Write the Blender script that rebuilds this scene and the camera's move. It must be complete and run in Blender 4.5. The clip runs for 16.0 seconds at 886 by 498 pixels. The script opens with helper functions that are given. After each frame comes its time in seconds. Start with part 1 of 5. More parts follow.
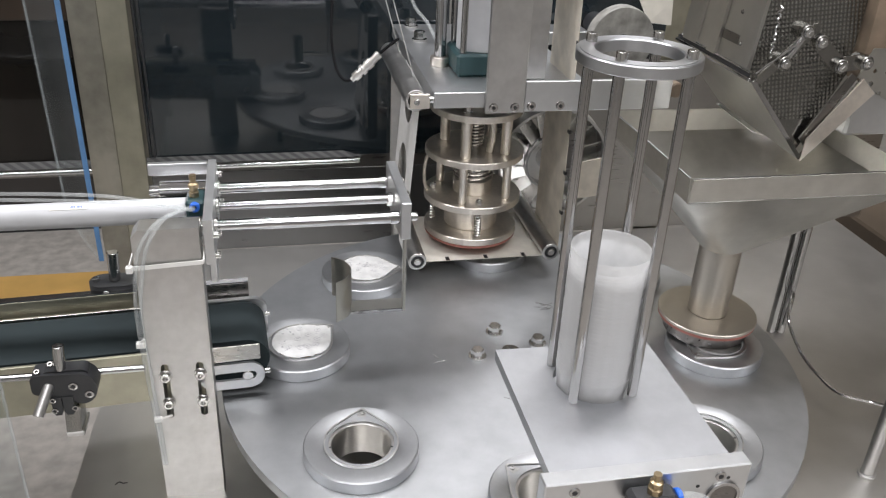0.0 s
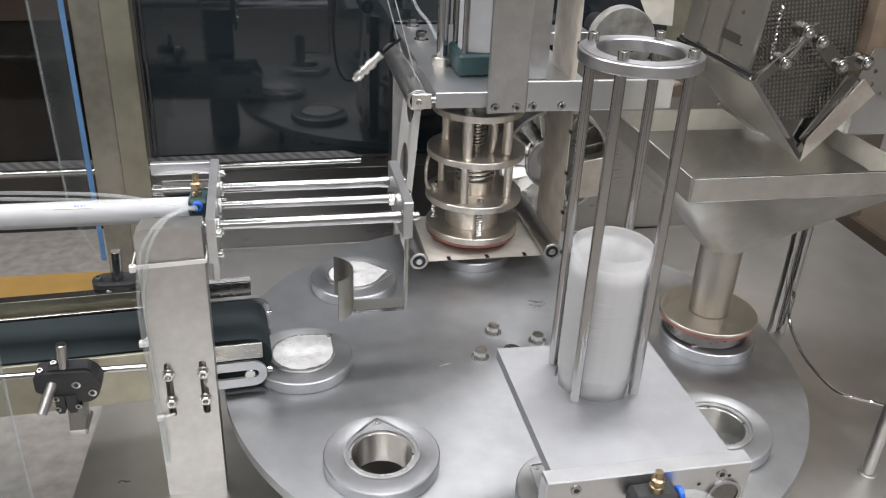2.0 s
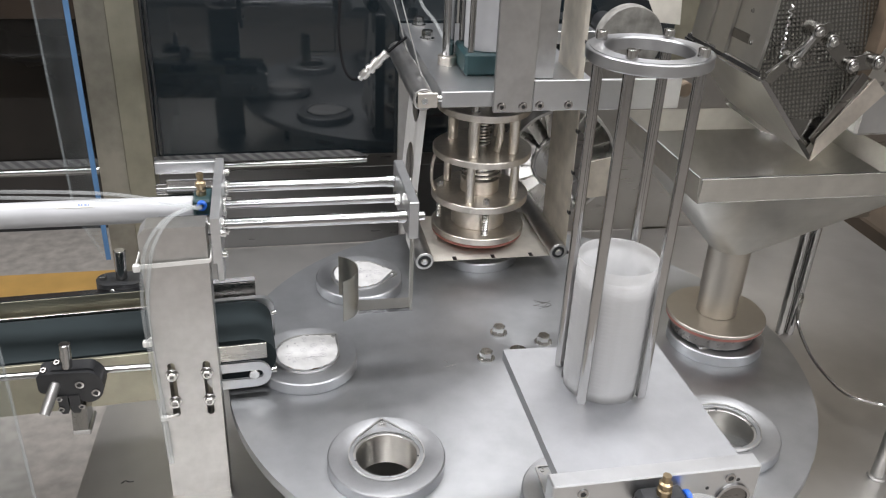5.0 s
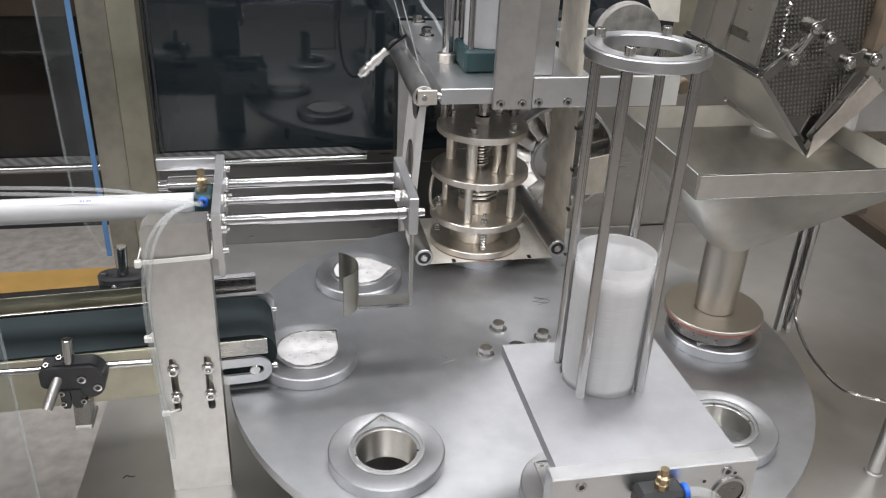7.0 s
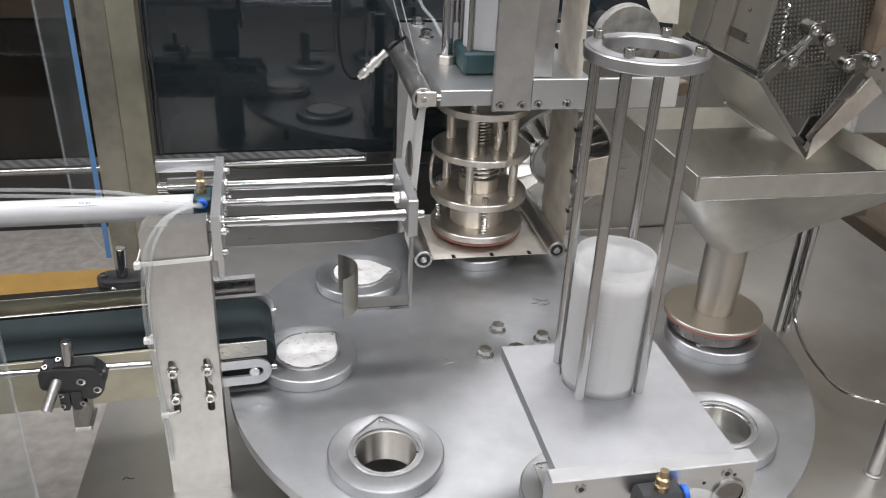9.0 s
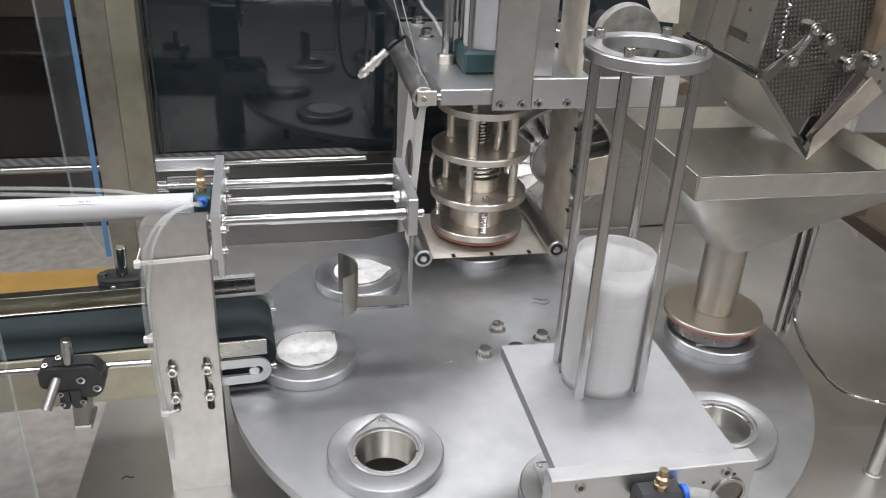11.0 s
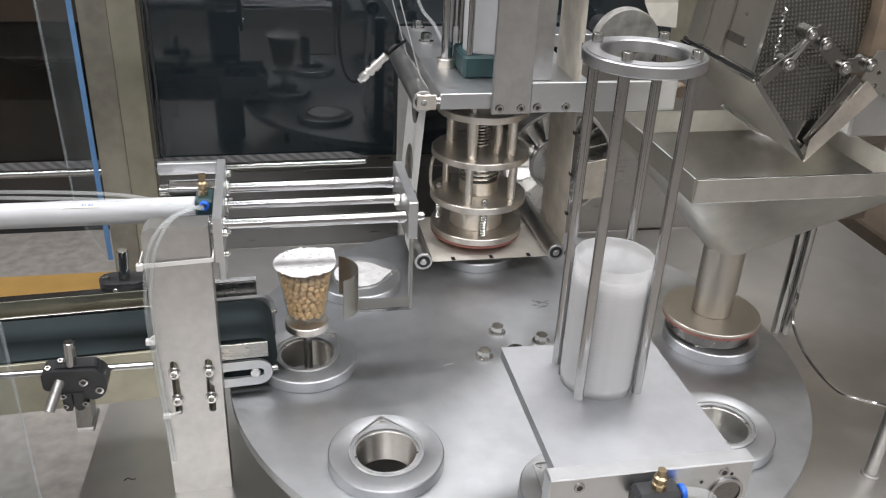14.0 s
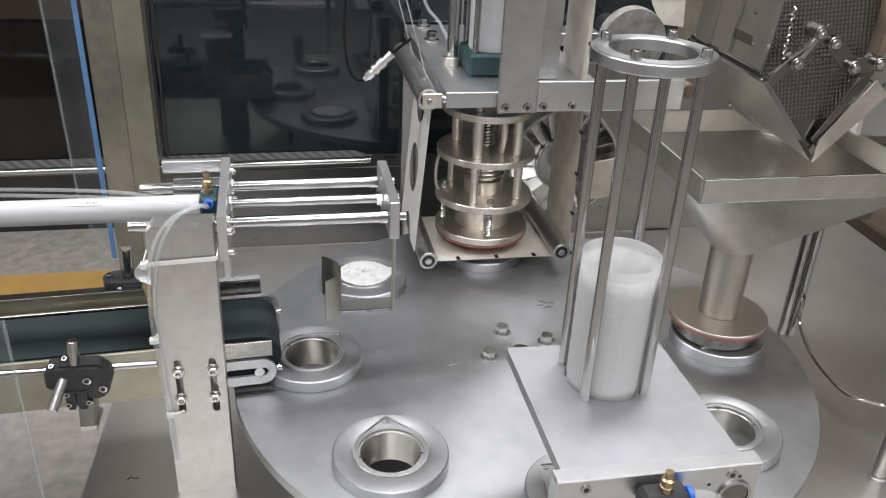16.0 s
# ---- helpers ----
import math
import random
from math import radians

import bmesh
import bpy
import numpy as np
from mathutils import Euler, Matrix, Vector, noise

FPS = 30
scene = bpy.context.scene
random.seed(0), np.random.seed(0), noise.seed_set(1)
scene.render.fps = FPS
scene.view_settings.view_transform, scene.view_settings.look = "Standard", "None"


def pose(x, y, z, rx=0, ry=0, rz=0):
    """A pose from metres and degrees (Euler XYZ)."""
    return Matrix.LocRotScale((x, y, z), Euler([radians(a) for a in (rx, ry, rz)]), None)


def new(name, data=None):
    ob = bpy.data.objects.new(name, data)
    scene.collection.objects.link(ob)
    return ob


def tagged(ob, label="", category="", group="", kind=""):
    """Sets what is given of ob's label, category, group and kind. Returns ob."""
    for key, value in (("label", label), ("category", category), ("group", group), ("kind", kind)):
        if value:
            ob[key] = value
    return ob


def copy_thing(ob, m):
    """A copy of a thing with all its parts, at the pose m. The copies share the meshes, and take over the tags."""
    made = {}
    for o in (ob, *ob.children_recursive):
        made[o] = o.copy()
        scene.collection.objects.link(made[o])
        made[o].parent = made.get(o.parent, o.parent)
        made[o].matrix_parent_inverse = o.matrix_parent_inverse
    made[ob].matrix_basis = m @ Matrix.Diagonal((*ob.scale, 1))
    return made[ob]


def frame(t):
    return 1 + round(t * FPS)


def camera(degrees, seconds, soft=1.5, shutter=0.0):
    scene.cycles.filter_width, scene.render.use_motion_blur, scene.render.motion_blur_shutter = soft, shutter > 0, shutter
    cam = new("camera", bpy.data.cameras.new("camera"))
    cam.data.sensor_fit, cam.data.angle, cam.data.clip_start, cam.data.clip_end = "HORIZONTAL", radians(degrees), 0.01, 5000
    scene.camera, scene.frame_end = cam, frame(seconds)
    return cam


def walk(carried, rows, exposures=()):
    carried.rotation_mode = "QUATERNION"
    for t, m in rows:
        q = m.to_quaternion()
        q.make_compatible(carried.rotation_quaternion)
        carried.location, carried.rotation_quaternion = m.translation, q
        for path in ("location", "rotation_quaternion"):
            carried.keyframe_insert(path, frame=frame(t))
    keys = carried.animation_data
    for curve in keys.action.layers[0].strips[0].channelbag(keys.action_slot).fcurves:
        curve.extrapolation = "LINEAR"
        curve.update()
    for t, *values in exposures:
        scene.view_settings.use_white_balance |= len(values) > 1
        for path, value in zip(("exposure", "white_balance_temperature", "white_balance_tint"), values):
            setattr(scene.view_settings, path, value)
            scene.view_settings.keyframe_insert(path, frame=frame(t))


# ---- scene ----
# ---- camera ----
# seconds, place, then tilt, heading and roll in degrees
PATH = [
    (0, -0.3096, -0.9296, 0.6649, 62.307, -12.509, 2.761),
    (0.5, -0.3091, -0.9293, 0.6654, 62.267, -12.513, 2.746),
    (1, -0.3106, -0.9322, 0.6644, 62.353, -12.559, 2.791),
    (1.5, -0.3113, -0.9335, 0.6645, 62.378, -12.509, 2.787),
    (2, -0.3118, -0.9332, 0.6645, 62.375, -12.458, 2.775),
    (2.5, -0.3095, -0.9331, 0.6633, 62.460, -12.299, 2.682),
    (3, -0.3111, -0.9294, 0.6631, 62.409, -12.273, 2.699),
    (3.5, -0.3113, -0.9259, 0.6621, 62.385, -12.230, 2.762),
    (4, -0.3104, -0.9259, 0.6616, 62.362, -12.162, 2.771),
    (6.5, -0.3119, -0.9290, 0.6616, 62.211, -12.013, 2.720),
    (7, -0.3122, -0.9322, 0.6629, 62.165, -12.108, 2.769),
    (7.5, -0.3112, -0.9353, 0.6632, 62.223, -12.184, 2.744),
    (8, -0.3104, -0.9363, 0.6629, 62.271, -12.201, 2.750),
    (8.5, -0.3115, -0.9360, 0.6626, 62.338, -12.183, 2.775),
    (9, -0.3120, -0.9323, 0.6628, 62.288, -12.132, 2.763),
    (11.5, -0.3121, -0.9329, 0.6625, 62.251, -12.146, 2.858),
    (12, -0.3121, -0.9335, 0.6633, 62.261, -12.170, 2.837),
    (12.5, -0.3122, -0.9347, 0.6637, 62.326, -12.168, 2.808),
    (13, -0.3120, -0.9358, 0.6636, 62.408, -12.149, 2.765),
    (13.5, -0.3123, -0.9363, 0.6650, 62.375, -12.154, 2.748),
    (14, -0.3140, -0.9398, 0.6649, 62.509, -12.161, 2.780),
    (14.5, -0.3152, -0.9389, 0.6655, 62.530, -12.189, 2.850),
    (15, -0.3151, -0.9372, 0.6642, 62.560, -12.111, 2.984),
    (15.5, -0.3143, -0.9350, 0.6619, 62.604, -12.029, 2.970),
    (16, -0.3150, -0.9343, 0.6617, 62.475, -11.887, 2.868),
]
cam = camera(55.14, 16.0, soft=1.2)
walk(cam, [(t, pose(x, y, z, tilt, 0, head) @ pose(0, 0, 0, 0, 0, roll)) for t, x, y, z, tilt, head, roll in PATH])

# ---- light ----
world = bpy.data.worlds.new("hall_air")
world.use_nodes = True
world.node_tree.nodes["Background"].inputs[0].default_value = (0.8, 0.85, 0.9, 1)
world.node_tree.nodes["Background"].inputs[1].default_value = 0.05
scene.world = world
scene.view_settings.exposure = 0.06
FLOOR = -0.88      # the turntable's top is z = 0
CEIL = 2.5


def ceiling_lamp(x, y, power, lx=1.5, ly=0.4):
    lamp = bpy.data.lights.new("ceiling_lamp", "AREA")
    lamp.shape, lamp.size, lamp.size_y, lamp.energy, lamp.color = "RECTANGLE", lx, ly, power, (0.985, 0.975, 1.0)
    ob = new("ceiling_lamp", lamp)
    ob.location = (x, y, CEIL - 0.06)


for lx, ly, lw in ((-1.6, -1.3, 22), (0.4, -1.3, 25), (-1.6, 0.35, 44), (0.3, 0.35, 52), (1.9, -1.45, 38), (-0.6, -3.0, 34)):
    ceiling_lamp(lx, ly, lw)
# unseen extra lamp beyond the guard, added for the bright streak on the turntable
ceiling_lamp(1.5, 3.3, 16, 2.4, 1.2)


# ---- materials ----
def shader(name):
    m = bpy.data.materials.new(name)
    m.use_nodes = True
    return m, m.node_tree, m.node_tree.nodes["Principled BSDF"]


def noise_node(nt, scale, stretch=(1, 1, 1), detail=4, turn=(0, 0, 0)):
    co = nt.nodes.new("ShaderNodeTexCoord")
    mp = nt.nodes.new("ShaderNodeMapping")
    mp.inputs["Scale"].default_value = stretch
    mp.inputs["Rotation"].default_value = turn
    no = nt.nodes.new("ShaderNodeTexNoise")
    no.inputs["Scale"].default_value = scale
    no.inputs["Detail"].default_value = detail
    nt.links.new(co.outputs["Object"], mp.inputs["Vector"])
    nt.links.new(mp.outputs["Vector"], no.inputs["Vector"])
    return no.outputs["Fac"]


def ramp(nt, fac, stops):
    r = nt.nodes.new("ShaderNodeValToRGB")
    while len(r.color_ramp.elements) < len(stops):
        r.color_ramp.elements.new(0.5)
    for e, (at, c) in zip(r.color_ramp.elements, stops):
        e.position, e.color = at, (*c, 1) if len(c) == 3 else c
    nt.links.new(fac, r.inputs["Fac"])
    return r.outputs["Color"]


def grey(a):
    return (a, a, a)


def bump(nt, bsdf, fac, strength, distance=0.001):
    b = nt.nodes.new("ShaderNodeBump")
    b.inputs["Strength"].default_value, b.inputs["Distance"].default_value = strength, distance
    nt.links.new(fac, b.inputs["Height"])
    nt.links.new(b.outputs["Normal"], bsdf.inputs["Normal"])


def metal(name, colour, rough, spread=0.08, grain=(1, 1, 1), grain_scale=300, grain_bump=0.15, stain=0.10, stain_scale=14):
    """Bare metal: blotches in colour and gloss, and a fine brushed grain along the axis that grain leaves at 1 or less."""
    m, nt, b = shader(name)
    b.inputs["Metallic"].default_value = 1
    blot = nt.nodes.new("ShaderNodeMath")
    blot.operation, blot.use_clamp = "MULTIPLY_ADD", True
    blot.inputs[1].default_value = 0.62
    part_fine = nt.nodes.new("ShaderNodeMath")
    part_fine.operation, part_fine.inputs[1].default_value = "MULTIPLY", 0.38
    nt.links.new(noise_node(nt, stain_scale * 5.3, detail=5), part_fine.inputs[0])
    nt.links.new(noise_node(nt, stain_scale, detail=6), blot.inputs[0])
    nt.links.new(part_fine.outputs[0], blot.inputs[2])
    big = blot.outputs[0]
    stain *= 0.5
    lo = [c * (1 - stain) for c in colour]
    hi = [min(1, c * (1 + stain)) for c in colour]
    nt.links.new(ramp(nt, big, [(0.38, lo), (0.62, hi)]), b.inputs["Base Color"])
    fine = noise_node(nt, grain_scale, grain, 3)
    mix = nt.nodes.new("ShaderNodeMath")
    mix.operation = "ADD"
    nt.links.new(big, mix.inputs[0])
    nt.links.new(fine, mix.inputs[1])
    half = nt.nodes.new("ShaderNodeMath")
    half.operation, half.inputs[1].default_value = "MULTIPLY", 0.5
    nt.links.new(mix.outputs[0], half.inputs[0])
    nt.links.new(ramp(nt, half.outputs[0], [(0.3, grey(max(0.03, rough - spread))), (0.7, grey(rough + spread))]), b.inputs["Roughness"])
    if grain_bump:
        bump(nt, b, fine, grain_bump, 0.0002)
    return m


def turned_grain(m, amount):
    """Lathe-turned surface: the grooves run round the z axis and spread the gloss across them."""
    nt = m.node_tree
    tangent = nt.nodes.new("ShaderNodeTangent")
    tangent.direction_type, tangent.axis = "RADIAL", "Z"
    b = nt.nodes["Principled BSDF"]
    nt.links.new(tangent.outputs[0], b.inputs["Tangent"])
    b.inputs["Anisotropic"].default_value = amount
    b.inputs["Anisotropic Rotation"].default_value = 0.25
    return m


def plain(name, colour, rough=0.5, spread=0.06, scale=40, vary=0.12, bumps=0.1, specular=0.5):
    m, nt, b = shader(name)
    n = noise_node(nt, scale, detail=5)
    nt.links.new(ramp(nt, n, [(0.3, [c * (1 - vary) for c in colour]), (0.7, [min(1, c * (1 + vary)) for c in colour])]), b.inputs["Base Color"])
    nt.links.new(ramp(nt, n, [(0.3, grey(max(0.02, rough - spread))), (0.7, grey(min(1, rough + spread)))]), b.inputs["Roughness"])
    b.inputs["Specular IOR Level"].default_value = specular
    if bumps:
        bump(nt, b, noise_node(nt, scale * 8, detail=3), bumps, 0.0004)
    return m


M_TABLE = turned_grain(metal("worn_turned_steel", (0.47, 0.482, 0.495), 0.44, 0.045, (1, 0.6, 1), 260, 0.03, 0.20, 6), 0.4)
M_RING = turned_grain(metal("machined_steel_ring", (0.50, 0.51, 0.525), 0.40, 0.05, (1, 1, 1), 500, 0.05, 0.08, 40), 0.35)
M_BORE = metal("bored_steel", (0.64, 0.625, 0.60), 0.30, 0.03, (1, 1, 8), 120, 0.01, 0.08, 30)
M_ALU = metal("milled_aluminium", (0.49, 0.50, 0.518), 0.46, 0.05, (1, 0.7, 1), 300, 0.03, 0.13, 11)
M_TOPRING = turned_grain(metal("turned_aluminium_ring", (0.52, 0.53, 0.545), 0.36, 0.05, (1, 1, 1), 400, 0.03, 0.10, 30), 0.6)
M_ALU2 = metal("dull_aluminium", (0.66, 0.67, 0.68), 0.38, 0.06, (1, 1, 0.1), 400, 0.08, 0.07, 22)
M_STEEL = metal("brushed_stainless", (0.56, 0.555, 0.545), 0.36, 0.08, (1, 1, 0.3), 260, 0.03, 0.20, 14)
M_SHEET = metal("stainless_sheet", (0.45, 0.438, 0.41), 0.27, 0.05, (0.08, 1, 1), 240, 0.008, 0.10, 7)
M_DECK = metal("stainless_deck", (0.585, 0.573, 0.548), 0.38, 0.04, (0.1, 1, 1), 240, 0.0, 0.12, 4)
M_WARM = turned_grain(metal("warm_nickel", (0.82, 0.77, 0.70), 0.36, 0.08, (1, 1, 6), 160, 0.06, 0.16, 30), 0.5)
M_CHROME = metal("polished_rod", (0.48, 0.48, 0.485), 0.11, 0.03, (6, 1, 1), 120, 0.0, 0.05, 20)
M_FIN = metal("folded_bright_fin", (0.90, 0.89, 0.86), 0.30, 0.06, (1, 1, 1), 200, 0.0, 0.08, 30)
M_ROD = metal("drawn_steel_rod", (0.46, 0.455, 0.45), 0.13, 0.05, (1, 1, 0.1), 200, 0.0, 0.08, 20)
M_BOLT = metal("bolt_steel", (0.64, 0.635, 0.62), 0.20, 0.02, (1, 1, 1), 300, 0.0, 0.04, 60)
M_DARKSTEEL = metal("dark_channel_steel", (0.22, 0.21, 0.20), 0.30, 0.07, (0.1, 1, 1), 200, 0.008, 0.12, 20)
M_TUBE = metal("tarnished_nickel_tube", (0.50, 0.465, 0.41), 0.41, 0.05, (1, 1, 6), 160, 0.0, 0.06, 14)
M_HOP = metal("dull_hopper_sheet", (0.53, 0.518, 0.48), 0.43, 0.06, (0.1, 1, 1), 240, 0.01, 0.22, 9)
M_ROLLSIDE = plain("wound_film_side", (0.27, 0.265, 0.245), 0.55, vary=0.4, scale=45)
M_CHUTE = metal("worn_chute_sheet", (0.53, 0.52, 0.485), 0.36, 0.03, (0.1, 1, 1), 240, 0.0, 0.10, 10)
M_BACK = metal("satin_back_sheet", (0.35, 0.338, 0.318), 0.30, 0.06, (0.1, 1, 1), 200, 0.01, 0.14, 5)
M_OLIVE = metal("tarnished_stainless", (0.41, 0.395, 0.315), 0.42, 0.07, (1, 1, 0.08), 200, 0.03, 0.34, 6)
M_GREYPOST = metal("greyed_stainless", (0.41, 0.392, 0.338), 0.40, 0.08, (1, 1, 0.08), 200, 0.03, 0.36, 8)
M_LINK = metal("dark_polished_link", (0.34, 0.335, 0.32), 0.20, 0.05, (1, 1, 1), 240, 0.0, 0.12, 20)
# darkness of the gap below the trim, put into a panel's colour
M_LOWPANEL = metal("gap_dark_panel", (0.19, 0.19, 0.19), 0.30, 0.05, (0.1, 1, 1), 200, 0.008, 0.10, 4)
# stainless with the shade put into its colour
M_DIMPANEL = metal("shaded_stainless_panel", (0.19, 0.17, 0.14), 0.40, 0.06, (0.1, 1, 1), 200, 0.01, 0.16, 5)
M_SCOOP = metal("olive_scoop_sheet", (0.38, 0.37, 0.33), 0.33, 0.03, (1, 1, 1), 240, 0.0, 0.08, 20)
M_BRASS = metal("brass", (0.41, 0.325, 0.205), 0.33, 0.06, (1, 1, 1), 200, 0.0, 0.15, 80)
M_RUST = plain("brown_stained_plate", (0.21, 0.16, 0.115), 0.45, vary=0.3, scale=25)
M_BLACK = plain("black_plastic", (0.026, 0.027, 0.029), 0.38, vary=0.2)
M_RUBBER = plain("dark_green_belt", (0.020, 0.027, 0.029), 0.7, vary=0.15, scale=18, specular=0.15)
M_GREEN = plain("dark_green_cast_paint", (0.022, 0.055, 0.06), 0.42, vary=0.15)
M_WHITEALU = plain("satin_white_anodised_tube", (0.50, 0.505, 0.52), 0.36, vary=0.04, bumps=0.0)
M_BLUE = plain("blue_plastic", (0.02, 0.12, 0.55), 0.35, vary=0.1)
M_BLUEFILM = plain("blue_edge_film", (0.085, 0.19, 0.36), 0.5, vary=0.1)
M_TIE = plain("natural_nylon", (0.82, 0.81, 0.78), 0.4, vary=0.05)
M_SILICONE = plain("red_silicone", (0.34, 0.13, 0.10), 0.6, vary=0.15)
M_FILM = plain("lidding_film", (0.70, 0.67, 0.60), 0.42, vary=0.07, scale=60)
M_WASTE = plain("punched_foil_film", (0.72, 0.71, 0.69), 0.38, vary=0.08, scale=50)
M_FILMEDGE = plain("film_web_beige", (0.60, 0.55, 0.465), 0.45, vary=0.2, scale=30)
M_CABLE = plain("black_cable_sheath", (0.008, 0.008, 0.009), 0.75, vary=0.2, bumps=0, specular=0.08)
M_INK = plain("black_ink", (0.015, 0.015, 0.015), 0.5, bumps=0)
M_CONCRETE = plain("sealed_concrete", (0.42, 0.395, 0.365), 0.45, vary=0.20, scale=24, bumps=0.5)
M_YELLOW = plain("yellow_floor_paint", (0.62, 0.38, 0.12), 0.5, vary=0.12, scale=9)
M_WALL = plain("hall_wall_paint", (0.36, 0.35, 0.33), 0.8, vary=0.05, scale=3, bumps=0)
M_CEIL = plain("hall_ceiling_paint", (0.72, 0.71, 0.69), 0.8, vary=0.04, scale=3, bumps=0)
# shade behind the guard, put into the cabinet's near-black colour
M_SHADE = plain("shade_dark_cabinet", (0.035, 0.033, 0.032), 0.6, vary=0.25, scale=4)
M_DARKBROWN = plain("dark_brown_mottle", (0.034, 0.022, 0.014), 0.4, vary=0.45, scale=7)
M_BROWN = plain("brown_board", (0.115, 0.088, 0.062), 0.5, vary=0.25, scale=6)
M_NUT = plain("roasted_peas", (0.70, 0.45, 0.20), 0.42, vary=0.22, scale=90)
M_PRINT = plain("faded_lid_print", (0.47, 0.46, 0.49), 0.5, vary=0.2, bumps=0)
M_LABELBLUE = plain("faded_blue_print", (0.22, 0.28, 0.48), 0.5, vary=0.1, bumps=0)


def clear(name, colour, share, rough, ior_gloss=0.06):
    """Thin clear plastic: mostly lets light straight through, with a clear reflection."""
    m, nt, b = shader(name)
    b.inputs["Base Color"].default_value = (*colour, 1)
    b.inputs["Roughness"].default_value = rough
    tr = nt.nodes.new("ShaderNodeBsdfTransparent")
    tr.inputs[0].default_value = (0.96, 0.97, 0.97, 1)
    mix = nt.nodes.new("ShaderNodeMixShader")
    n = noise_node(nt, 30)
    nt.links.new(ramp(nt, n, [(0.3, grey(share * 0.8)), (0.7, grey(share * 1.2))]), mix.inputs[0])
    nt.links.new(tr.outputs[0], mix.inputs[1])
    nt.links.new(b.outputs[0], mix.inputs[2])
    nt.links.new(mix.outputs[0], nt.nodes["Material Output"].inputs["Surface"])
    return m


def frosted():
    """Milky thin plastic: light soaks through it, and a little passes straight."""
    m, nt, b = shader("frosted_cup_plastic")
    b.inputs["Base Color"].default_value = (0.97, 0.975, 0.98, 1)
    b.inputs["Roughness"].default_value = 0.30
    tl = nt.nodes.new("ShaderNodeBsdfTranslucent")
    tl.inputs[0].default_value = (0.99, 0.99, 0.99, 1)
    tr = nt.nodes.new("ShaderNodeBsdfTransparent")
    one, two = nt.nodes.new("ShaderNodeMixShader"), nt.nodes.new("ShaderNodeMixShader")
    one.inputs[0].default_value = 0.5
    n = noise_node(nt, 40)
    nt.links.new(ramp(nt, n, [(0.3, grey(0.48)), (0.7, grey(0.58))]), two.inputs[0])
    nt.links.new(b.outputs[0], one.inputs[1])
    nt.links.new(tl.outputs[0], one.inputs[2])
    nt.links.new(one.outputs[0], two.inputs[1])
    nt.links.new(tr.outputs[0], two.inputs[2])
    nt.links.new(two.outputs[0], nt.nodes["Material Output"].inputs["Surface"])
    return m


M_CUP = frosted()
M_CUPCLEAR = clear("clear_cup_plastic", (0.8, 0.8, 0.8), 0.07, 0.08)
M_HOSE = clear("clear_hose", (0.80, 0.82, 0.82), 0.17, 0.08)
M_ACRYLIC = clear("clear_acrylic", (0.50, 0.55, 0.57), 0.055, 0.04)
M_CUT = clear("cut_acrylic_edge", (0.70, 0.75, 0.77), 0.16, 0.2)


def dark_pane(name, dark, pale, ior):
    """Glossy acrylic with faint smears; the dark room behind is put into its colour."""
    m, nt, b = shader(name)
    n = noise_node(nt, 3, (1, 1, 2.2), detail=4)
    nt.links.new(ramp(nt, n, [(0.3, dark), (0.7, pale)]), b.inputs["Base Color"])
    nt.links.new(ramp(nt, noise_node(nt, 6, (2.5, 1, 0.6), 5), [(0.35, grey(0.02)), (0.75, grey(0.10))]), b.inputs["Roughness"])
    b.inputs["IOR"].default_value = ior
    return m


M_DARKPANE = dark_pane("acrylic_dark_behind", (0.007, 0.011, 0.014), (0.016, 0.023, 0.028), 1.72)
M_BROWNPANE = dark_pane("brownish_acrylic_dark_behind", (0.006, 0.0056, 0.0052), (0.017, 0.0145, 0.012), 1.36)


def foil():
    m, nt, b = shader("white_foil_lid")
    n = noise_node(nt, 60, detail=6)
    nt.links.new(ramp(nt, n, [(0.3, (0.53, 0.53, 0.525)), (0.7, (0.67, 0.668, 0.66))]), b.inputs["Base Color"])
    b.inputs["Roughness"].default_value = 0.42
    bump(nt, b, noise_node(nt, 140, detail=4), 0.22, 0.0010)
    return m


M_FOIL = foil()


def dimpled():
    m, nt, b = shader("dimpled_stainless")
    b.inputs["Metallic"].default_value = 1
    b.inputs["Roughness"].default_value = 0.26
    b.inputs["Base Color"].default_value = (0.42, 0.41, 0.38, 1)
    co = nt.nodes.new("ShaderNodeTexCoord")
    vo = nt.nodes.new("ShaderNodeTexVoronoi")
    vo.inputs["Scale"].default_value = 182
    vo.inputs["Randomness"].default_value = 0.0
    flat = nt.nodes.new("ShaderNodeMapping")
    flat.inputs["Scale"].default_value = (1, 0, 1)
    flat.inputs["Rotation"].default_value = (0, radians(5), 0)
    nt.links.new(co.outputs["Object"], flat.inputs["Vector"])
    nt.links.new(flat.outputs["Vector"], vo.inputs["Vector"])
    nt.links.new(ramp(nt, vo.outputs["Distance"], [(0.14, (0.42, 0.415, 0.385)), (0.42, (0.22, 0.217, 0.205))]), b.inputs["Base Color"])
    bump(nt, b, vo.outputs["Distance"], 0.5, 0.002)
    return m


M_DIMPLE = dimpled()


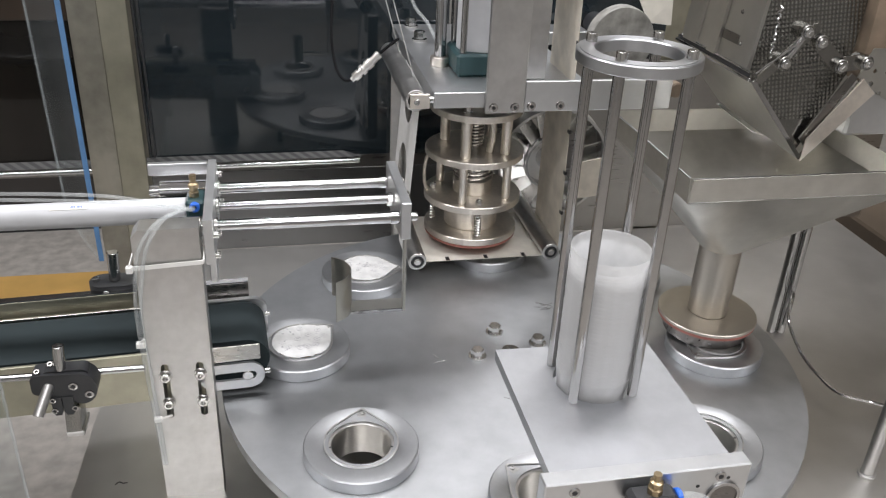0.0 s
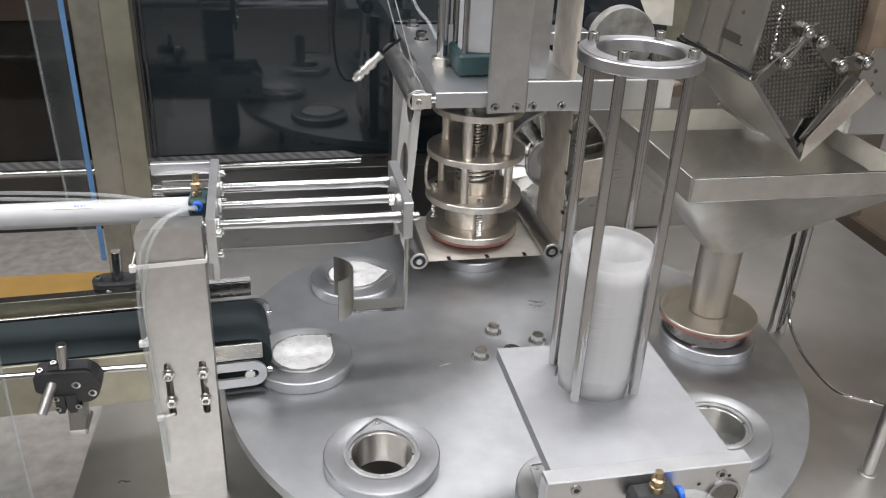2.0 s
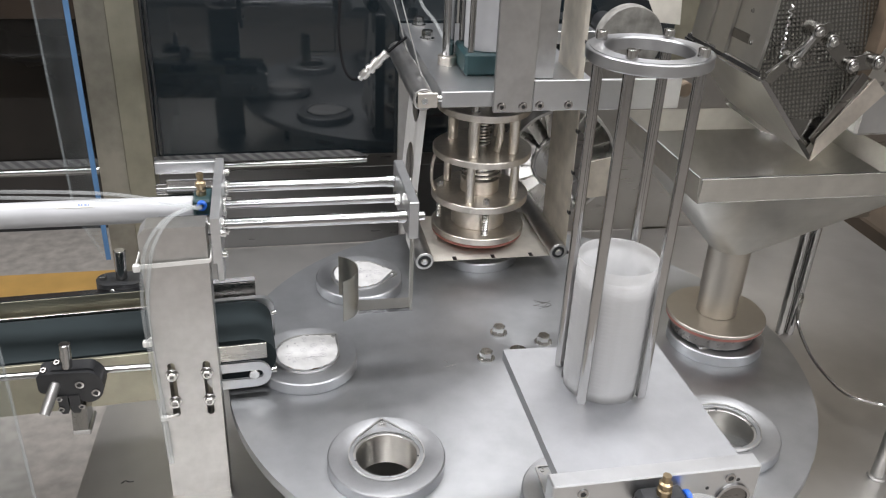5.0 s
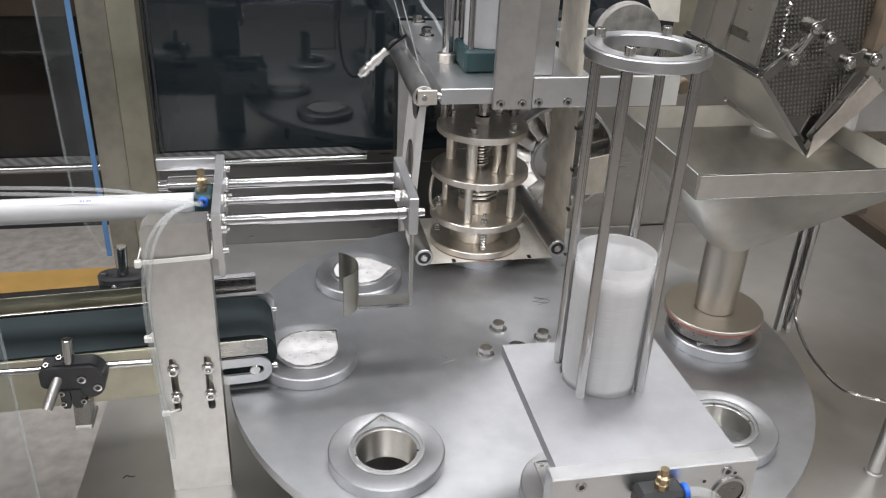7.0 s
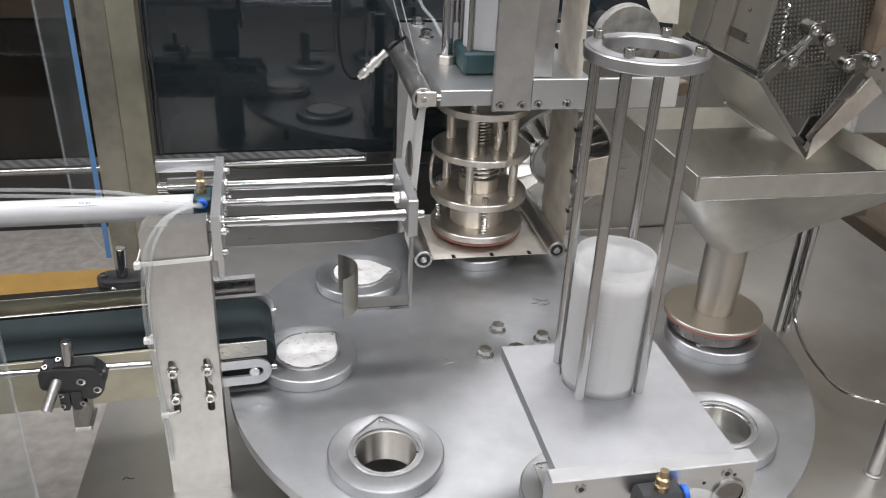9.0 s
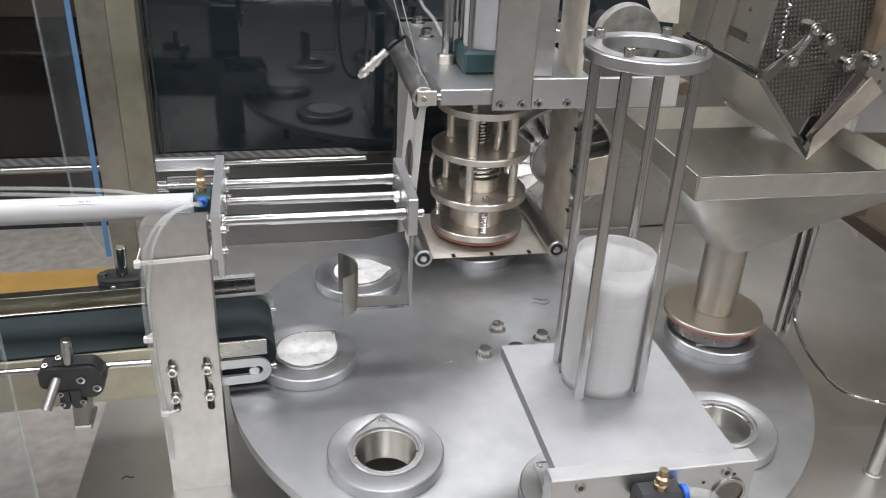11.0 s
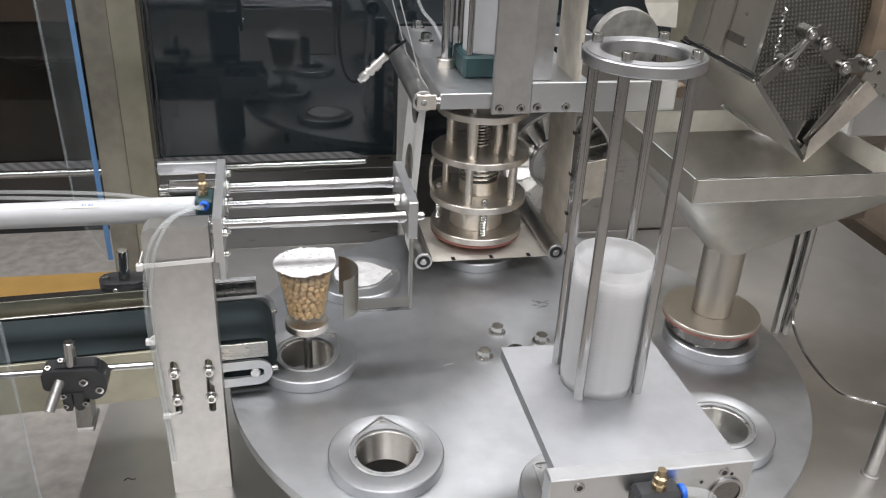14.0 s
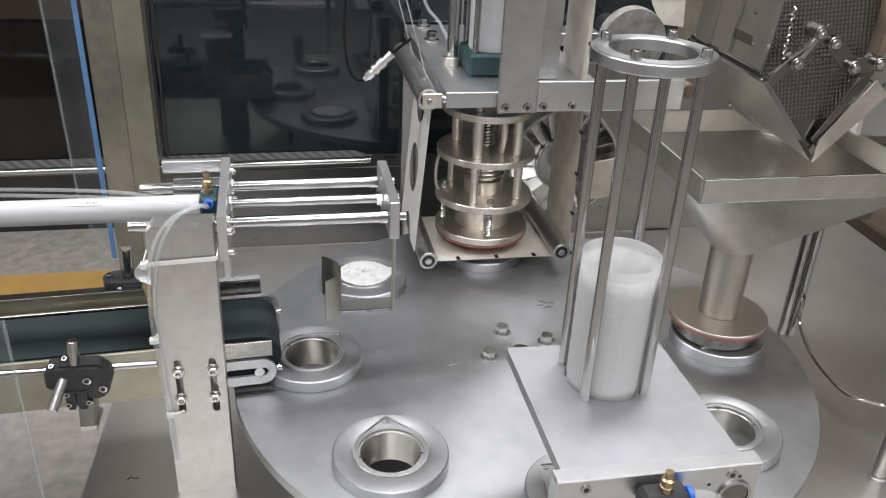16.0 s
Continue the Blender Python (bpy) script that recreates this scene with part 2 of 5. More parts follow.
def hatch():
    """Black and silver slanting stripes of a braided edge trim."""
    m, nt, b = shader("striped_edge_trim")
    co = nt.nodes.new("ShaderNodeTexCoord")
    w = nt.nodes.new("ShaderNodeTexWave")
    w.wave_type, w.bands_direction = "BANDS", "DIAGONAL"
    w.inputs["Scale"].default_value = 30
    w.inputs["Distortion"].default_value = 0.3
    nt.links.new(co.outputs["Object"], w.inputs["Vector"])
    nt.links.new(ramp(nt, w.outputs["Fac"], [(0.40, (0.02, 0.02, 0.02)), (0.60, (0.055, 0.055, 0.053))]), b.inputs["Base Color"])
    b.inputs["Roughness"].default_value = 0.45
    b.inputs["Specular IOR Level"].default_value = 0.2
    return m


M_HATCH = hatch()


# ---- mesh helpers ----
def box(bm, x0, x1, y0, y1, z0, z1, bevel=0.0008):
    r = bmesh.ops.create_cube(bm, size=1, matrix=Matrix.LocRotScale(((x0 + x1) / 2, (y0 + y1) / 2, (z0 + z1) / 2), None, (x1 - x0, y1 - y0, z1 - z0)))
    if bevel:
        edges = {e for v in r["verts"] for e in v.link_edges}
        bmesh.ops.bevel(bm, geom=list(edges), offset=bevel, segments=1, affect="EDGES")
    return bm


def lathe(bm, profile, seg=32, m=None, closed=True):
    """Turns a profile of (radius, height) about the z axis; closed joins its last point to the first."""
    m = m or Matrix()
    rings = []
    for r, z in profile:
        if r < 1e-6:
            rings.append([bm.verts.new(m @ Vector((0, 0, z)))] * seg)
        else:
            rings.append([bm.verts.new(m @ Vector((r * math.cos(a), r * math.sin(a), z))) for a in (2 * math.pi * k / seg for k in range(seg))])
    pairs = list(zip(rings, rings[1:])) + ([(rings[-1], rings[0])] if closed else [])
    for lo, hi in pairs:
        for k in range(seg):
            corners = []
            for v in (lo[k], lo[(k + 1) % seg], hi[(k + 1) % seg], hi[k]):
                if v not in corners:
                    corners.append(v)
            if len(corners) > 2:
                try:
                    bm.faces.new(corners)
                except ValueError:
                    pass
    return bm


def along(p0, p1):
    p0, p1 = Vector(p0), Vector(p1)
    return Matrix.Translation(p0) @ (p1 - p0).to_track_quat("Z", "Y").to_matrix().to_4x4(), (p1 - p0).length


def rod(bm, p0, p1, r, seg=20, chamfer=0.0008):
    m, n = along(p0, p1)
    c = min(chamfer, r * 0.4, n * 0.3)
    return lathe(bm, [(0, 0), (r - c, 0), (r, c), (r, n - c), (r - c, n), (0, n)], seg, m, closed=False)


def pipe(bm, p0, p1, r, inner, seg=28):
    m, n = along(p0, p1)
    c = min(0.0008, (r - inner) * 0.3)
    return lathe(bm, [(inner, 0), (r - c, 0), (r, c), (r, n - c), (r - c, n), (inner, n)], seg, m)


def sweep(bm, pts, r, seg=8, steps=6):
    """A round tube along a smooth line through pts."""
    p = [Vector(q) for q in pts]
    p = [2 * p[0] - p[1]] + p + [2 * p[-1] - p[-2]]
    line = []
    for i in range(1, len(p) - 2):
        for s in range(steps):
            u = s / steps
            a, b, c, d = p[i - 1:i + 3]
            line.append(0.5 * (2 * b + (c - a) * u + (2 * a - 5 * b + 4 * c - d) * u * u + (3 * b - a - 3 * c + d) * u ** 3))
    line.append(p[-2])
    rings = []
    for i, q in enumerate(line):
        way = (line[min(i + 1, len(line) - 1)] - line[max(i - 1, 0)]).normalized()
        side = way.cross(Vector((0.13, 0.21, 0.97))).normalized()
        up = side.cross(way)
        rings.append([bm.verts.new(q + r * (math.cos(2 * math.pi * k / seg) * side + math.sin(2 * math.pi * k / seg) * up)) for k in range(seg)])
    for a, b in zip(rings, rings[1:]):
        for k in range(seg):
            bm.faces.new((a[k], a[(k + 1) % seg], b[(k + 1) % seg], b[k]))
    bm.faces.new(rings[0][::-1])
    bm.faces.new(rings[-1])
    return bm


def prism(bm, outline, m, depth, holes=()):
    """A plate: an outline in the plane of m's x and y, with holes, made solid along m's z."""
    edges = []
    for loop in (outline, *holes):
        vs = [bm.verts.new((x, y, 0)) for x, y in loop]
        edges += [bm.edges.new((a, b)) for a, b in zip(vs, vs[1:] + vs[:1])]
    made = bmesh.ops.triangle_fill(bm, edges=edges, use_beauty=True, use_dissolve=False)
    faces = [g for g in made["geom"] if isinstance(g, bmesh.types.BMFace)]
    out = bmesh.ops.extrude_face_region(bm, geom=faces)
    top = [g for g in out["geom"] if isinstance(g, bmesh.types.BMVert)]
    bmesh.ops.translate(bm, verts=top, vec=(0, 0, depth))
    bmesh.ops.transform(bm, matrix=m, verts=bm.verts[:])
    return bm


def circle(x, y, r, seg=40, start=0.0):
    return [(x + r * math.cos(start + 2 * math.pi * k / seg), y + r * math.sin(start + 2 * math.pi * k / seg)) for k in range(seg)]


def slot(x, y, length, r, seg=8):
    """A long round-ended outline along x."""
    half = length / 2 - r
    right = [(x + half + r * math.cos(a), y + r * math.sin(a)) for a in (-math.pi / 2 + math.pi * k / seg for k in range(seg + 1))]
    left = [(x - half + r * math.cos(a), y + r * math.sin(a)) for a in (math.pi / 2 + math.pi * k / seg for k in range(seg + 1))]
    return right + left


def quad(bm, pts, thick):
    """A flat sheet through four corners with a thickness."""
    p = [Vector(q) for q in pts]
    n = (p[1] - p[0]).cross(p[3] - p[0]).normalized() * thick
    a = [bm.verts.new(q) for q in p]
    b = [bm.verts.new(q + n) for q in p]
    bm.faces.new(a[::-1])
    bm.faces.new(b)
    for k in range(4):
        bm.faces.new((a[k], a[(k + 1) % 4], b[(k + 1) % 4], b[k]))
    return bm


def finish(bm, angle=32):
    bmesh.ops.recalc_face_normals(bm, faces=bm.faces[:])
    for f in bm.faces:
        f.smooth = True
    for e in bm.edges:
        e.smooth = len(e.link_faces) == 2 and e.calc_face_angle(0) < radians(angle)


def part(name, bm, material, parent=None, label="", at=None):
    finish(bm)
    data = bpy.data.meshes.new(name)
    bm.to_mesh(data)
    bm.free()
    data.materials.append(material)
    ob = new(name, data)
    ob.parent = parent
    if at is not None:
        ob.matrix_basis = at
    return tagged(ob, label)


def share(name, data, parent, at, label=""):
    ob = new(name, data)
    ob.parent = parent
    ob.matrix_basis = at
    return tagged(ob, label)


def thing(name, label, category, x=0, y=0, z=0, group="", kind=""):
    ob = new(name)
    ob.location = (x, y, z)
    ob.empty_display_size = 0.02
    return tagged(ob, label, category, group, kind)


def B():
    return bmesh.new()


def structure(name, bm, material, label, category):
    return tagged(part(name, bm, material), label, category, kind="structure")


def hex_bolt(bm, at, up, r, h):
    m, n = along(at, Vector(at) + Vector(up))
    lathe(bm, [(0, 0), (r * 1.35, 0), (r * 1.35, h * 0.18), (r * 0.9, h * 0.2), (0, h * 0.2)], 20, m, closed=False)
    return lathe(bm, [(0, h * 0.2), (r, h * 0.2), (r, h * 0.9), (r * 0.88, h), (0, h)], 6, m, closed=False)


def cap_screw(bm, at, up, r, h):
    """A socket-head screw with its hollow."""
    m, n = along(at, Vector(at) + Vector(up))
    return lathe(bm, [(0, 0), (r, 0), (r, h * 0.9), (r * 0.9, h), (r * 0.55, h), (r * 0.5, h * 0.45), (0, h * 0.45)], 14, m, closed=False)


# ---- structure ----
structure("floor", box(B(), -4, 4, -4.5, 4.5, FLOOR - 0.1, FLOOR, 0), M_CONCRETE, "grey sealed concrete hall floor with faint stains", "floor")
structure("floor_marking", box(B(), -4, -0.55, 1.71, 1.91, FLOOR, FLOOR + 0.004, 0), M_YELLOW, "worn yellow painted line on the concrete floor", "floor marking")
for wall_name, dims in (("wall_north", (-4, 4, 4.5, 4.65)), ("wall_south", (-4, 4, -4.65, -4.5)), ("wall_east", (4, 4.15, -4.5, 4.5)), ("wall_west", (-4.15, -4, -4.5, 4.5))):
    structure(wall_name, box(B(), *dims, FLOOR, CEIL, 0), M_WALL, "plain painted wall of the factory hall", "wall")
structure("ceiling", box(B(), -4.1, 4.1, -4.6, 4.6, CEIL, CEIL + 0.1, 0), M_CEIL, "plain pale ceiling of the factory hall", "ceiling")

DECK = -0.13
PANEL_Y = 0.598

# ---- machine bed ----
bed = thing("machine_bed", "stainless steel machine bed with a flat polished deck", "machine bed", 0, 0, FLOOR)
part("deck", prism(B(), [(-0.60, -0.5), (0.93, -0.5), (0.93, 0.594), (-0.535, 0.594), (-0.575, 0.09)], pose(0, 0, DECK - 0.004 - FLOOR), 0.004), M_DECK, bed)
part("scratch", sweep(B(), [(-0.5301, -0.0434, DECK - FLOOR), (-0.5258, -0.0388, DECK - FLOOR), (-0.5206, -0.0417, DECK - FLOOR), (-0.515, -0.0414, DECK - FLOOR)], 0.0009, 5, 4), M_INK, bed, "dark scratch")
part("cabinet", box(B(), -0.52, 0.85, -0.48, 0.58, 0.09, DECK - 0.005 - FLOOR, 0.004), M_SHEET, bed)
for fx, fy in ((-0.45, -0.42), (0.78, -0.42), (-0.45, 0.5), (0.78, 0.5)):
    part("foot", rod(B(), (fx, fy, 0), (fx, fy, 0.09), 0.03), M_BLACK, bed)
part("hub_post", rod(B(), (0, 0, DECK - FLOOR), (0, 0, -0.0145 - FLOOR), 0.09, 40), M_STEEL, bed)


# ---- guard round the machine ----
guard = thing("machine_guard", "machine guard of stainless posts and dark-looking acrylic panels", "guard", 0, PANEL_Y, FLOOR)


def guard_post(x0, x1, y0, y1, label, material=None):
    p = part("post", box(B(), x0, x1, y0 - PANEL_Y, y1 - PANEL_Y, 0.012, 1.9, 0.0007), material or M_OLIVE, guard, label)
    return p


def post_foot(p, x0, x1, y0, y1):
    part("foot_plate", box(B(), x0 - 0.03, x1 + 0.03, y0 - 0.03 - PANEL_Y, y1 + 0.03 - PANEL_Y, 0, 0.0118), M_STEEL, p)


main_post = guard_post(-0.5798, -0.5335, 0.574, 0.655, "stainless post with tarnished yellowish patches")
guard_post(-0.6275, -0.5800, 0.5745, 0.655, "greyer stainless profile joined to the post", M_GREYPOST)
post_foot(main_post, -0.6240, -0.5335, 0.574, 0.655)
back_post = guard_post(0.452, 0.525, 0.61, 0.66, "square stainless post behind the hopper")
post_foot(back_post, 0.452, 0.525, 0.61, 0.66)


def guard_panel(x0, x1, z0, z1, material, label):
    part("panel", box(B(), x0, x1, 0, 0.006, z0 - FLOOR, z1 - FLOOR, 0.0006), material, guard, label)


guard_panel(-0.530, 0.02, 0.0605, 1.0, M_DARKPANE, "mirror-glossy acrylic, the dark room behind put into its colour")
# this panel stands for the dark gap below the striped trim
guard_panel(-0.530, 0.02, -0.1295, 0.034, M_LOWPANEL, "lower panel with the gap's darkness put into its colour")
guard_panel(0.025, 1.0, -0.1295, 0.236, M_BACK, "brushed stainless lower panel")
guard_panel(-1.7, -0.626, 0.0605, 1.0, M_BROWNPANE, "brownish acrylic, the dark room behind put into its colour")
# shade is in the colour; extra height keeps the north lamp off the hopper
guard_panel(0.53, 1.4, 0.24, 1.0, M_DIMPANEL, "stainless upper panel with shade put into its colour")
guard_panel(0.025, 0.448, 0.24, 0.45, M_DARKPANE, "mirror-glossy acrylic, the dark room behind put into its colour")
# mottled brown band added before the top of the left pane
part("brown_band", box(B(), -1.7, -0.630, -0.008, -0.0005, 0.318 - FLOOR, 1.0 - FLOOR, 0.001), M_DARKBROWN, guard, "dark brown band above the dark pane")
for gx in (-0.528, -0.520):
    part("gasket", box(B(), gx, gx + 0.003, -0.006, -0.0005, 0.0605 - FLOOR, 1.9, 0), M_BLACK, guard)

sealrail = part("edge_rail", rod(B(), (-1.7, -0.012, 0.041 - FLOOR), (-0.145, -0.012, 0.053 - FLOOR), 0.0050, 14), M_CHROME, guard, "bright round rail with striped edge trim")
part("striped_trim", quad(B(), [(-1.7, -0.014, 0.047 - FLOOR), (-0.140, -0.014, 0.061 - FLOOR), (-0.175, -0.003, 0.070 - FLOOR), (-1.7, -0.003, 0.060 - FLOOR)], 0.002), M_HATCH, sealrail, "black-and-silver striped trim")
part("carrier", box(B(), -1.7, 0.09, 0.001, 0.012, 0.0345 - FLOOR, 0.0600 - FLOOR), M_DARKSTEEL, sealrail)

leaf = thing("open_door_leaf", "clear acrylic door leaf standing open with blue film on its edge", "door", -0.60, 0.36, 0.02)
part("sheet", quad(B(), [(-0.048, 0.09, 0.005), (0.030, -0.085, 0.01), (0.005, 0.0, 0.75), (-0.066, 0.09, 0.75)], 0.005), M_ACRYLIC, leaf)
part("cut_edge", quad(B(), [(-0.0505, 0.0905, 0.005), (-0.0482, 0.0905, 0.005), (-0.0662, 0.0905, 0.75), (-0.0685, 0.0905, 0.75)], 0.005), M_CUT, leaf, "bright cut edge")
part("edge_strip", quad(B(), [(0.0265, -0.085, 0.01), (0.0330, -0.085, 0.01), (0.0090, 0.0, 0.75), (0.0020, 0.0, 0.75)], 0.004), M_BLUEFILM, leaf)

nearleaf = thing("acrylic_guard_sheet", "clear acrylic guard sheet with a bright cut edge", "panel", -0.62, -0.26, DECK)
part("sheet", box(B(), -0.40, 0.0, -0.003, 0.003, -0.4, 0.352, 0.0006), M_ACRYLIC, nearleaf)
part("cut_edge", box(B(), 0.0002, 0.0014, -0.003, 0.003, -0.4, 0.352, 0.0003), M_CUT, nearleaf, "bright cut edge")
nearleaf.location = (-0.575, -0.21, DECK)

# made-up block that gives the dark brown zone beyond the deck's right edge
cupboard = thing("brown_filler", "dark brown block added to fill the brown zone beyond the machine", "cupboard", 1.58, 0.35, FLOOR)
part("body", box(B(), -0.45, 0.45, -0.7, 0.7, 0.05, 0.66, 0.006), M_BROWN, cupboard)
part("plinth", box(B(), -0.43, 0.43, -0.68, 0.68, 0, 0.05), M_BLACK, cupboard)
# cabinet added for the dark band; it also shades the floor before it
store = thing("storage_cabinet", "storage cabinet behind the guard, coloured dark for the shade there", "cabinet", -1.6, 2.52, FLOOR)
part("plinth", box(B(), -1.55, 1.55, -0.25, 0.3, 0, 0.08), M_BLACK, store)
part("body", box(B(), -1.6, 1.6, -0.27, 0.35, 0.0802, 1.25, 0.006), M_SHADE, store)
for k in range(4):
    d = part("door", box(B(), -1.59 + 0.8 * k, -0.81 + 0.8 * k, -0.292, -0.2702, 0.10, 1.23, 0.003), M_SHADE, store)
    part("handle", rod(B(), (-0.86 + 0.8 * k, -0.31, 0.6), (-0.86 + 0.8 * k, -0.31, 0.75), 0.008, 10), M_STEEL, d)
part("top", box(B(), -1.62, 1.62, -0.30, 0.36, 1.2502, 1.29, 0.004), M_BROWN, store, "brown wooden top")

# ---- turntable ----
RADIUS = 0.28616
STATION = {name: -136.5 + 45 * k for k, name in enumerate("AHGFEDCB")}


def place(name, z=0.0):
    a = radians(STATION[name])
    return Vector((RADIUS * math.cos(a), RADIUS * math.sin(a), z))


table = thing("rotary_table", "round stainless turntable with eight cup holders", "turntable", -0.0012, -0.0025)
part("disc", prism(B(), circle(0, 0, 0.387, 128), pose(0, 0, -0.014), 0.014,
                   [circle(*place(n).xy, 0.045, 40) for n in STATION]), M_TABLE, table)


def teardrop(r, tip, seg=44):
    """Outline of a circle drawn out to a point along +x."""
    open_by = math.acos(r / tip)
    pts = [(r * math.cos(a), r * math.sin(a)) for a in (open_by + (2 * math.pi - 2 * open_by) * k / seg for k in range(seg + 1))]
    return pts + [(tip, 0.0015), (tip, -0.0015)][::-1]


def cup_holder(name):
    at = Matrix.Translation(place(name)) @ pose(0, 0, 0, 0, 0, STATION[name] + 180 + 45)
    ring = lathe(B(), [(0.040, 0.0), (0.0652, 0.0), (0.0658, 0.0008), (0.0658, 0.0146), (0.0644, 0.016), (0.0422, 0.016), (0.040, 0.0148)], 72)
    holder = part("cup_holder", ring, M_RING, table, at=at)
    part("sleeve", lathe(B(), [(0.0337, 0.0146), (0.0345, 0.0154), (0.0398, 0.0154), (0.0398, -0.026), (0.0337, -0.026)], 48), M_BORE, holder)
    rim = B()
    prism(rim, teardrop(0.0412, 0.0555), pose(0, 0, 0.0161), 0.0016, [circle(0, 0, 0.0372, 44)])
    part("locating_plate", rim, M_RING, holder)
    wall = prism(B(), teardrop(0.0428, 0.0585), pose(0, 0, 0.0162), 0.0034, [teardrop(0.0413, 0.0560)])
    part("locating_wall", wall, M_STEEL, holder, "thin raised steel rim drawn out to a point")
    part("tip_block", box(B(), 0.0440, 0.0535, -0.0055, 0.0055, 0.0163, 0.0179, 0.0005), M_STEEL, holder)
    part("tip_screw", cap_screw(B(), (0.0505, 0, 0.0180), (0, 0, 1), 0.0028, 0.0018), M_STEEL, holder)
    for k in range(3):
        a = radians(100 + 80 * k)
        # solid black disc paints the shade of a small hole
        part("pin_hole", lathe(B(), [(0, 0.0164), (0.0014, 0.0164), (0.0014, 0.0172), (0, 0.0172)], 8, Matrix.Translation((0.0352 * math.cos(a), 0.0352 * math.sin(a), -0.0015)), closed=False), M_BLACK, holder)


for n in STATION:
    cup_holder(n)
hub = lathe(B(), [(0, 0), (0.012, 0), (0.012, 0.004), (0.010, 0.005), (0, 0.005)], 28, closed=False)
part("hub_cap", hub, M_BOLT, table)
for bx, by in ((-0.0155, 0.0490), (-0.0477, -0.0090), (0.0412, 0.0185)):
    part("hex_bolt", hex_bolt(B(), (bx, by, 0), (0, 0, 1), 0.0092, 0.0125), M_BOLT, table)

rnd_s = random.Random(21)
for sx, sy, size, strokes in ((0.070, 0.120, 0.015, 5), (-0.100, -0.012, 0.010, 2), (-0.02, -0.10, 0.007, 2)):
    for k in range(strokes):
        p = [(sx + rnd_s.uniform(-size, size), sy + rnd_s.uniform(-size, size), 0.0001) for q in range(3)]
        part("scratch", sweep(B(), p, 0.00035, 5, 4), M_DARKSTEEL, table, "dark scratch")

# ---- cups ----
CUP_H = 0.078


def cup_profile(top=0.0368, bottom=0.0245, h=CUP_H, lip=0.0014):
    return [(0, 0.003), (bottom - 0.003, 0.002), (bottom - 0.0015, 0), (bottom, 0.002), (top - 0.0012, h - 0.0085), (top, h - 0.0075), (top + lip * 0.3, h - 0.003), (top + lip * 0.9, h - 0.0024),
            (top + lip, h - 0.0010), (top + lip * 0.5, h), (top - 0.0006, h - 0.003), (top - 0.0018, h - 0.011), (bottom - 0.001, 0.004), (0, 0.0045)]


def lid_mesh(seed):
    """A foil lid cut to a blunt teardrop: crinkled and slightly turned down at its edge."""
    rnd = random.Random(seed)
    bm = B()
    centre = bm.verts.new((0, 0, 0.0012))
    rings = []
    seg = 56
    for f in (0.45, 0.86, 1.0):
        ring = []
        for k in range(seg):
            a = 2 * math.pi * k / seg
            d = abs((a + math.pi) % (2 * math.pi) - math.pi)
            r = 0.0392 if d > 0.72 else min(0.0535, 0.0392 / max(0.3, math.cos(0.72 - d)))
            z = 0.0012 + rnd.uniform(-0.0004, 0.0004) + (rnd.uniform(-0.0022, 0.0002) if f == 1.0 else 0)
            ring.append(bm.verts.new((r * f * math.cos(a), r * f * math.sin(a), z)))
        rings.append(ring)
    for k in range(seg):
        bm.faces.new((centre, rings[0][k], rings[0][(k + 1) % seg]))
        for a, b in zip(rings, rings[1:]):
            bm.faces.new((a[k], b[k], b[(k + 1) % seg], a[(k + 1) % seg]))
    made = bmesh.ops.extrude_face_region(bm, geom=bm.faces[:])
    bmesh.ops.translate(bm, verts=[g for g in made["geom"] if isinstance(g, bmesh.types.BMVert)], vec=(0, 0, 0.0004))
    return bm


def lid_print(bm, seed, count):
    """Small faded rings and strokes printed on a lid."""
    rnd = random.Random(seed)
    for k in range(count):
        a, r = rnd.uniform(0, 6.28), 0.034 * math.sqrt(rnd.random())
        at = pose(r * math.cos(a), r * math.sin(a), 0.0019, 0, 0, math.degrees(rnd.uniform(0, 6.28)))
        if k % 2:
            lathe(bm, [(0.0040, 0), (0.0043, 0), (0.0043, 0.0002), (0.0040, 0.0002)], 14, at)
            bmesh.ops.create_cube(bm, size=1, matrix=at @ Matrix.LocRotScale((0, 0, 0.00015), None, (0.0030, 0.0005, 0.0003)))
        else:
            for s in range(3):
                bmesh.ops.create_cube(bm, size=1, matrix=at @ Matrix.LocRotScale((0, (s - 1) * 0.0013, 0.00015), None, (rnd.uniform(0.0012, 0.0035), 0.0004, 0.0003)))
    return bm


def peas(bm, n):
    rnd = random.Random(4)
    ball = B()
    bmesh.ops.create_icosphere(ball, subdivisions=2, radius=1)
    for z in [0.008 + 0.0068 * k for k in range(9)]:
        wall = 0.0245 + (0.0365 - 0.0245) * z / CUP_H - 0.0060
        for shell, rr in enumerate((wall, wall - 0.0095)):
            count = int(2 * math.pi * rr / 0.0083)
            off = rnd.uniform(0, 6.28)
            for k in range(count):
                a = off + 2 * math.pi * k / count
                s = rnd.uniform(0.0040, 0.0047)
                m = Matrix.LocRotScale((rr * math.cos(a), rr * math.sin(a), z + rnd.uniform(-0.0014, 0.0014)), Euler((rnd.uniform(0, 6), rnd.uniform(0, 6), 0)), (s, s * rnd.uniform(0.85, 1), s))
                v = [bm.verts.new(m @ q.co) for q in ball.verts]
                for f in ball.faces:
                    bm.faces.new([v[q.index] for q in f.verts])
    ball.free()
    return bm


